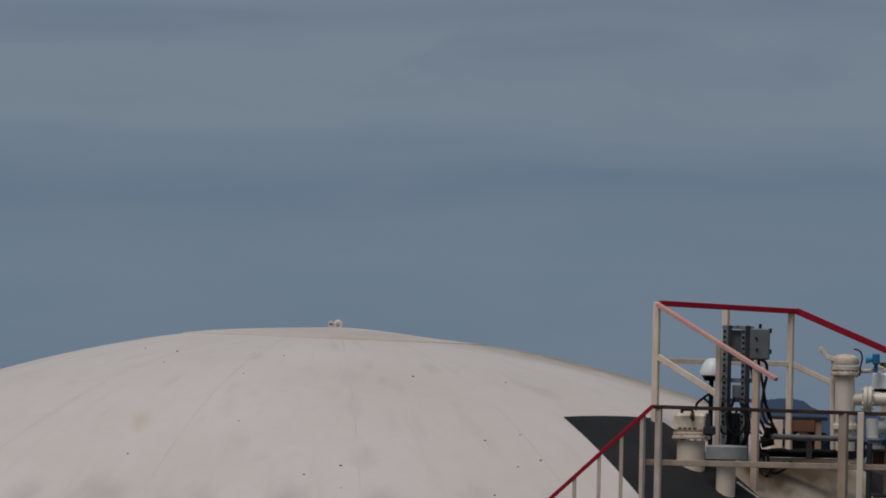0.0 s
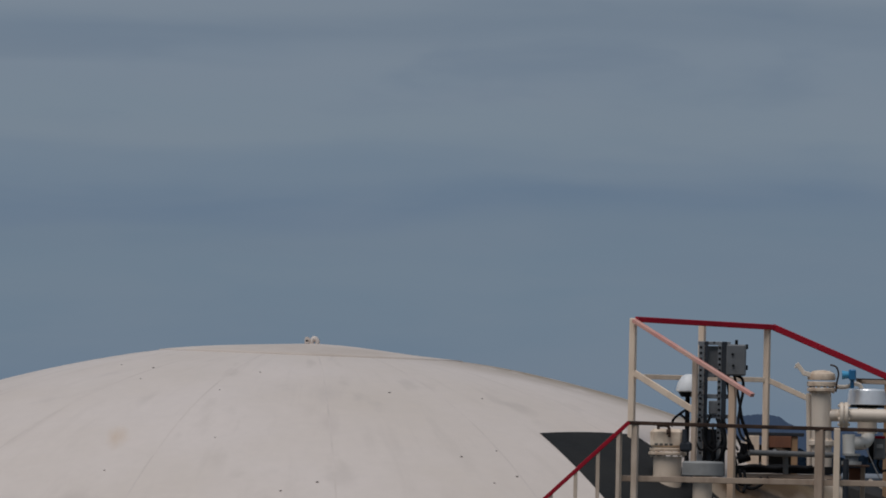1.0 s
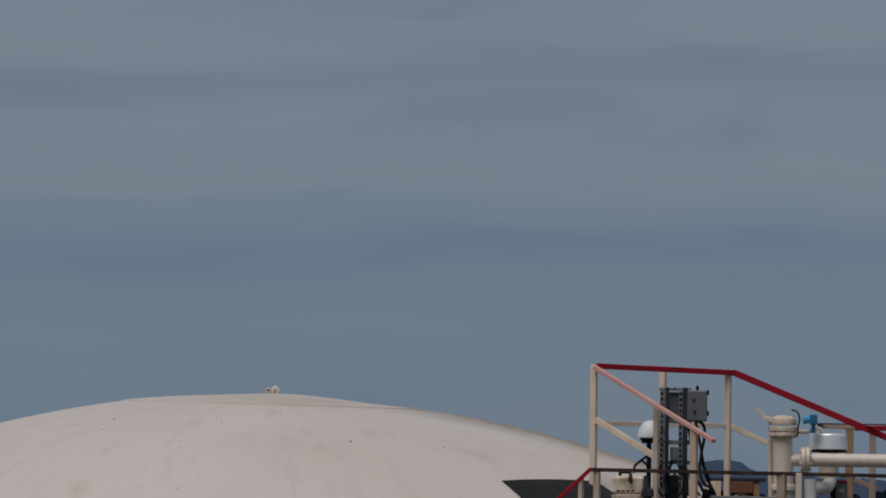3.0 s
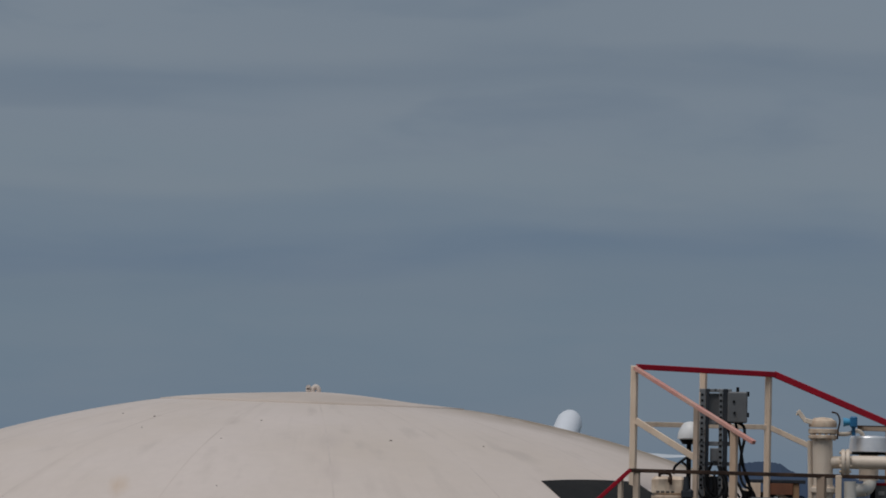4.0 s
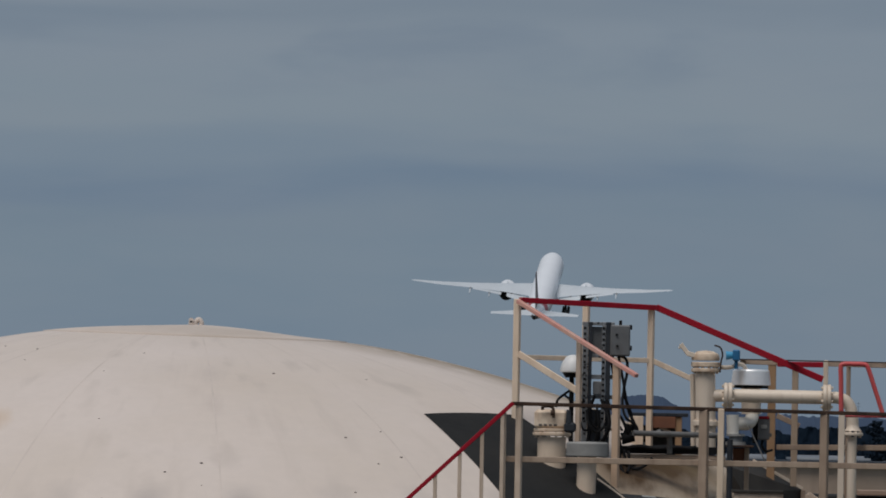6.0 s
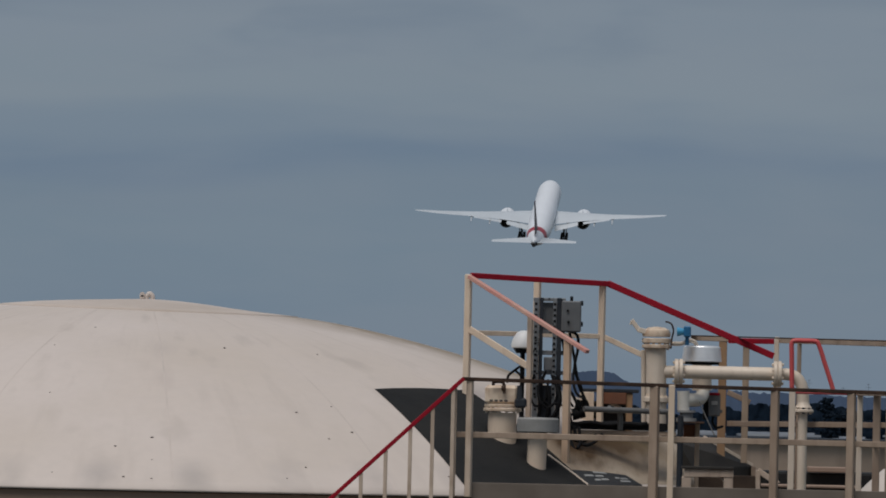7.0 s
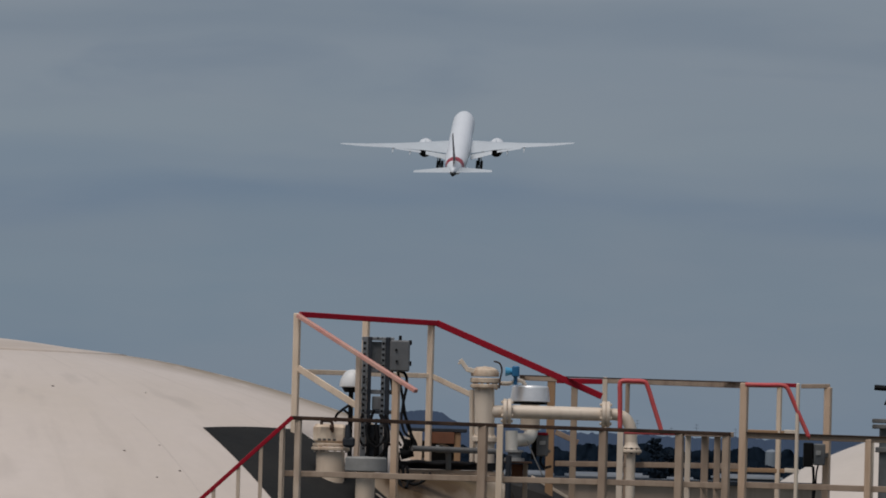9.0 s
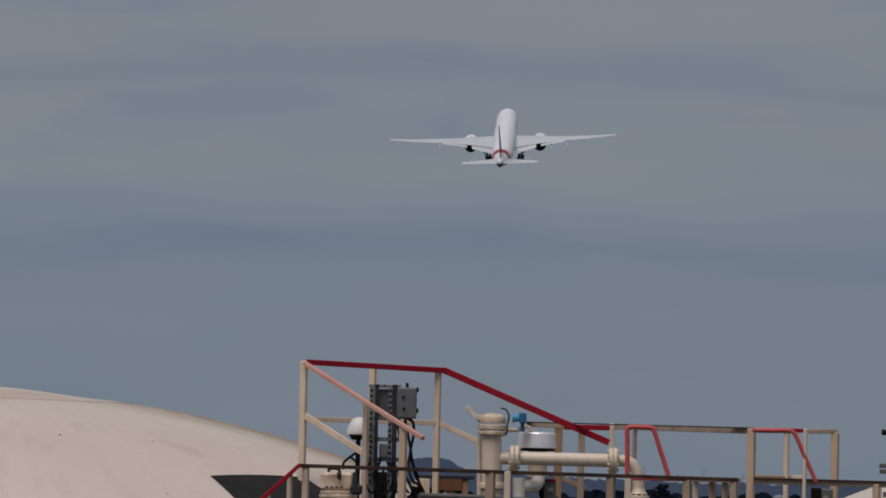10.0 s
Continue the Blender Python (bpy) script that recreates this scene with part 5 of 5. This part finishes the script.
box(bm, (2.142, 90.6, 11.347), (3.449, 90.98, 11.381), 0.01)
part("ledge", bm, SHELL, dark_fill)

mastv = thing("vent_mast", "dark instrument mast on a flanged vent pipe", "vent", (5.051, 84.00, 12.053))
q = (5.041, 84.00, 12.420)
bm = fresh()
rod(bm, (q[0], 84, 0), (5.041, 84.00, 12.420), 0.09, None, 16)
part("pipe", bm, TRAY, mastv)
bm = fresh()
flange(bm, (5.040, 84.00, 12.452), 0.16, 0.04, "Z", 8)
part("flange", bm, GALV, mastv)
bm = fresh()
flange(bm, (5.042, 84.00, 12.399), 0.16, 0.04, "Z", 8)
part("flange", bm, GALV, mastv)
bm = fresh()
flange(bm, (5.047, 84.00, 12.184), 0.13, 0.05, "Z", 8)
part("flange", bm, GALV, mastv)
bm = fresh()
rod(bm, (5.040, 84.00, 12.462), (5.029, 84.00, 12.861), 0.022, None, 8)
rod(bm, (4.895, 84.00, 12.763), (5.032, 84.00, 12.756), 0.026, None, 8)
box(bm, ((5.020, 84.00, 12.829)[0], 83.97, (5.031, 84.00, 12.819)[2]), ((5.072, 84.00, 12.831)[0], 84.03, (5.029, 84.00, 12.861)[2]), 0.004)
rod(bm, (4.994, 84.00, 12.603), (5.034, 84.00, 12.683), 0.01, None, 8)
part("vane", bm, BLACK, mastv, "black wind vane mast")


# ---------------------------------------------------------------- aeroplane
WHITE = material("white_aircraft_paint", (0.72, 0.745, 0.78), 0.4, other=(0.66, 0.685, 0.72), scale=0.15, amount=0.6, grain=2, bump=0.0)
WING = material("pale_grey_wing_paint", (0.52, 0.56, 0.595), 0.4, other=(0.46, 0.49, 0.525), scale=0.2, amount=0.6, grain=2, bump=0.0)
TYRE = material("black_rubber", (0.02, 0.02, 0.021), 0.85, scale=2, grain=5, bump=0.0)
BAND = material("red_livery_band", (0.36, 0.03, 0.045), 0.4, scale=0.3, grain=2, bump=0.0)
FIN = material("dark_fin_livery", (0.10, 0.045, 0.05), 0.45, other=(0.04, 0.05, 0.05), scale=0.25, amount=0.9, grain=2, bump=0.0)
EXHAUST = material("sooty_exhaust_metal", (0.035, 0.033, 0.032), 0.6, metal=0.6, scale=1, grain=4, bump=0.0)

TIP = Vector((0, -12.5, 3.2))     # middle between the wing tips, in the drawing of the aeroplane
plane = thing("aeroplane", "white twin-engined airliner climbing with its wheels down", "aeroplane")


def hull(sections, n=28):
    """Rings of (y, middle height, half width, half height), skinned."""
    bm = fresh()
    prev = None
    for y, z, w, h in sections:
        ring = [bm.verts.new(Vector((w * math.cos(a), y, z + h * math.sin(a))) - TIP) for a in (2 * math.pi * k / n for k in range(n))]
        if prev:
            for k in range(n):
                bm.faces.new((prev[k], prev[(k + 1) % n], ring[(k + 1) % n], ring[k]))
        else:
            bm.faces.new(ring)
        prev = ring
    bm.faces.new(prev[::-1])
    bmesh.ops.recalc_face_normals(bm, faces=bm.faces)
    return bm


def aerofoil(stations, n=9):
    """Skins wing sections: (leading edge point, trailing edge point, thickness), thick towards the leading edge, along z or x."""
    bm = fresh()
    prev = None
    for le, te, thick, up in stations:
        le, te, up = Vector(le) - TIP, Vector(te) - TIP, Vector(up)
        ring = []
        for k in range(n):
            s = k / (n - 1)
            ring.append(le.lerp(te, s) + up * thick * (1.55 * math.sqrt(s) * (1 - s) + 0.02))
        for k in range(n - 2, 0, -1):
            s = k / (n - 1)
            ring.append(le.lerp(te, s) - up * thick * (1.0 * math.sqrt(s) * (1 - s) + 0.02))
        ring = [bm.verts.new(p) for p in ring]
        if prev:
            m = len(ring)
            for k in range(m):
                bm.faces.new((prev[k], prev[(k + 1) % m], ring[(k + 1) % m], ring[k]))
        else:
            bm.faces.new(ring)
        prev = ring
    bm.faces.new(prev[::-1])
    bmesh.ops.recalc_face_normals(bm, faces=bm.faces)
    return bm


UP, SIDE = (0, 0, 1), (1, 0, 0)
gears = {}
part("fuselage", hull([(33, -0.9, 0.1, 0.1), (32.2, -0.7, 1.0, 1.0), (30.5, -0.35, 1.9, 1.95), (28, -0.05, 2.7, 2.75), (25, 0, 3.05, 3.1), (21, 0, 3.1, 3.1),
               (-18, 0, 3.1, 3.1), (-23, 0.25, 2.98, 2.85), (-28.2, 0.62, 2.6, 2.45)]), WHITE, plane, "white rounded fuselage")
part("livery_band", hull([(-28.2, 0.62, 2.62, 2.47), (-31.8, 0.9, 2.15, 2.07)]), BAND, plane, "red band round the tail")
part("tail_cone", hull([(-31.8, 0.9, 2.13, 2.05), (-35, 1.15, 1.55, 1.6), (-38.5, 1.4, 0.75, 0.95), (-40.2, 1.55, 0.25, 0.6), (-40.7, 1.57, 0.1, 0.4)]), WHITE, plane)
part("exhaust_outlet", hull([(-38.6, 0.95, 0.85, 0.75), (-41.2, 1.15, 0.4, 0.5)]), EXHAUST, plane, "dark outlet in the tail cone")
part("wing_box", hull([(11, -1.9, 1.2, 0.6), (8, -2.1, 3.0, 1.3), (0, -2.2, 3.3, 1.5), (-7, -2.0, 2.9, 1.2), (-11, -1.6, 1.0, 0.5)]), WHITE, plane)
for s in (-1, 1):
    wing = part("wing", aerofoil([((s * 1.5, 10.2, -1.7), (s * 1.5, -4.0, -2.0), 1.5, UP), ((s * 9.8, 3.6, -0.5), (s * 9.8, -4.6, -0.75), 0.85, UP),
                 ((s * 18, -2.6, 0.75), (s * 18, -7.2, 0.6), 0.45, UP), ((s * 26, -8.0, 2.0), (s * 26, -10.7, 1.9), 0.26, UP),
                 ((s * 31.4, -11.5, 3.0), (s * 31.4, -12.8, 2.95), 0.12, UP), ((s * 32.4, -12.6, 3.25), (s * 32.4, -13.2, 3.22), 0.05, UP)]), WING, plane, "pale grey swept wing")
    flap = aerofoil([((s * 3.2, -3.6, -2.15), (s * 3.2, -6.0, -3.2), 0.3, UP), ((s * 9.2, -4.3, -1.0), (s * 9.2, -6.1, -1.55), 0.25, UP)])
    part("flap", flap, WING, plane)
    flap = aerofoil([((s * 10.6, -4.6, -0.85), (s * 10.6, -5.9, -1.2), 0.22, UP), ((s * 17.5, -7.0, 0.55), (s * 17.5, -7.8, 0.4), 0.12, UP)])
    part("flap", flap, WING, plane)
    for x, y, z in ((6.5, -4.9, -1.9), (13.5, -6.4, -0.8), (18.2, -8.0, 0.2)):
        bm = fresh()
        rod(bm, Vector((s * x, y + 2.2, z + 0.2)) - TIP, Vector((s * x, y - 1.8, z - 0.45)) - TIP, 0.32, 0.1, 10)
        part("flap_fairing", bm, WING, plane)
    engine = part("engine", lathe(fresh(), [(1.45, 6.6), (1.8, 6.9), (2.06, 6.3), (2.17, 4.6), (2.07, 2.2), (1.78, 0.4), (1.68, 0.4), (1.45, 1.0)],
                                  Vector((s * 9.95, 3.4, -2.8)) - TIP, 28, "Y"), WHITE, plane, "white engine nacelle")
    part("exhaust_cone", lathe(fresh(), [(1.7, 0.55), (1.5, -0.3), (1.2, -1.2), (0.62, -0.9), (0.45, -1.2), (0.05, -2.2), (0, -2.2)], Vector((s * 9.95, 3.4, -3.1)) - TIP, 24, "Y"),
         EXHAUST, engine, "dark metal exhaust")
    part("intake_fan", lathe(fresh(), [(0, 6.0), (1.46, 5.9), (1.46, 5.6), (0, 5.6)], Vector((s * 9.95, 3.4, -2.8)) - TIP, 24, "Y"), EXHAUST, engine)
    part("pylon", aerofoil([((s * 9.8, 8.2, -0.7), (s * 9.8, 0.2, -1.0), 0.3, SIDE), ((s * 9.8, 7.0, -0.3), (s * 9.8, -1.0, -0.6), 0.3, SIDE)]), WING, plane)
    part("tailplane", aerofoil([((s * 0.5, -31.6, 1.1), (s * 0.5, -38.4, 1.1), 0.45, UP), ((s * 10.75, -38.6, 1.8), (s * 10.75, -40.9, 1.8), 0.14, UP)]), WING, plane, "pale grey tailplane")
    gear = gears[s] = part("landing_gear_leg", rod(fresh(), Vector((s * 5.4, -2.2, -2.2)) - TIP, Vector((s * 5.5, -2.6, -5.5)) - TIP, 0.34, 0.22, 12), TYRE, plane, "dark main landing gear leg")
    bm = fresh()
    box(bm, Vector((s * 5.5 + s * 0.5, -3.4, -4.4)) - TIP, Vector((s * 5.5 + s * 0.62, -1.2, -2.4)) - TIP, 0.02)
    part("gear_door", bm, EXHAUST, gear)
    bm = fresh()
    beam(bm, Vector((s * 5.5, -4.6, -5.95)) - TIP, Vector((s * 5.5, -0.6, -5.25)) - TIP, 0.3, 0.3)
    part("bogie_beam", bm, TYRE, gear)
    for k, y in enumerate((-4.1, -2.6, -1.1)):
        for dx in (-0.6, 0.6):
            z = -5.55 + (y + 2.6) * 0.17
            c = Vector((s * 5.5 + dx, y, z)) - TIP
            part("wheel", lathe(fresh(), [(0.3, -0.3), (0.6, -0.32), (0.74, -0.2), (0.74, 0.2), (0.6, 0.32), (0.3, 0.3), (0, 0.28)], c, 16, "X"), TYRE, gear)
fin = part("fin", aerofoil([((0, -27.5, 2.5), (0, -37.6, 2.3), 0.5, SIDE), ((0, -33.2, 8.1), (0, -39.2, 8.1), 0.36, SIDE), ((0, -36.4, 11.8), (0, -40.6, 11.8), 0.24, SIDE)]), FIN, plane, "fin in dark and red livery")
part("nose_gear", rod(fresh(), Vector((0, 26.4, -2.6)) - TIP, Vector((0, 26.6, -5.4)) - TIP, 0.14, 0.14, 10), TYRE, plane)
for dx in (-0.35, 0.35):
    part("nose_wheel", lathe(fresh(), [(0.2, -0.16), (0.5, -0.18), (0.53, 0), (0.5, 0.18), (0.2, 0.16), (0, 0.15)], Vector((dx, 26.6, -5.4)) - TIP, 16, "X"), TYRE, plane)


# ---------------------------------------------------------------- what moves
def motions():
    # seconds, place of the middle between the wing tips, nose-up, bank, turn
    walk(plane, [(t, pose(x, y, z + 12, up, bank, turn)) for t, x, y, z, up, bank, turn in (
        (0.0, -74.9, 1741, 1.2, 3.8, 0.5, -3.6), (2.0, -52.7, 1909, 3.2, 7.8, 0.5, -3.6), (3.0, -41.2, 1992, 6.3, 10.8, 2.0, -3.6), (4.0, -29.8, 2075, 13.7, 13.2, 3.2, -3.3),
        (4.5, -24.1, 2117, 19.2, 13.2, 2.9, -3.0), (5.0, -18.4, 2158, 25.3, 12.9, 2.6, -2.9), (5.5, -12.6, 2200, 31.7, 12.9, 2.0, -3.0), (6.5, -1.2, 2283, 45.5, 14.0, 0.7, -3.4),
        (7.0, 4.7, 2325, 52.6, 14.1, 0.1, -3.5), (7.5, 10.1, 2369, 60.9, 14.4, -0.1, -3.6), (8.0, 16.4, 2412, 67.6, 14.7, 0.0, -3.7), (8.5, 23.0, 2458, 77.6, 15.4, -0.4, -3.5),
        (9.0, 28.5, 2498, 87.2, 15.6, -1.5, -3.5), (9.5, 33.9, 2536, 95.0, 15.1, -2.2, -3.3), (10.0, 40.3, 2575, 105.3, 14.8, -2.4, -3.2))])
    # the main wheels begin to fold inwards, each leg about its hinge
    for side, leg in gears.items():
        hinge = Matrix.Translation(Vector((side * 5.4, -2.2, -2.2)) - TIP)
        walk(leg, [(t, hinge @ pose(0, 0, 0, 0, side * fold, 0) @ hinge.inverted()) for t, fold in ((0.0, 0), (8.9, 0), (9.2, 2), (9.6, 8), (10.0, 17))])


motions()
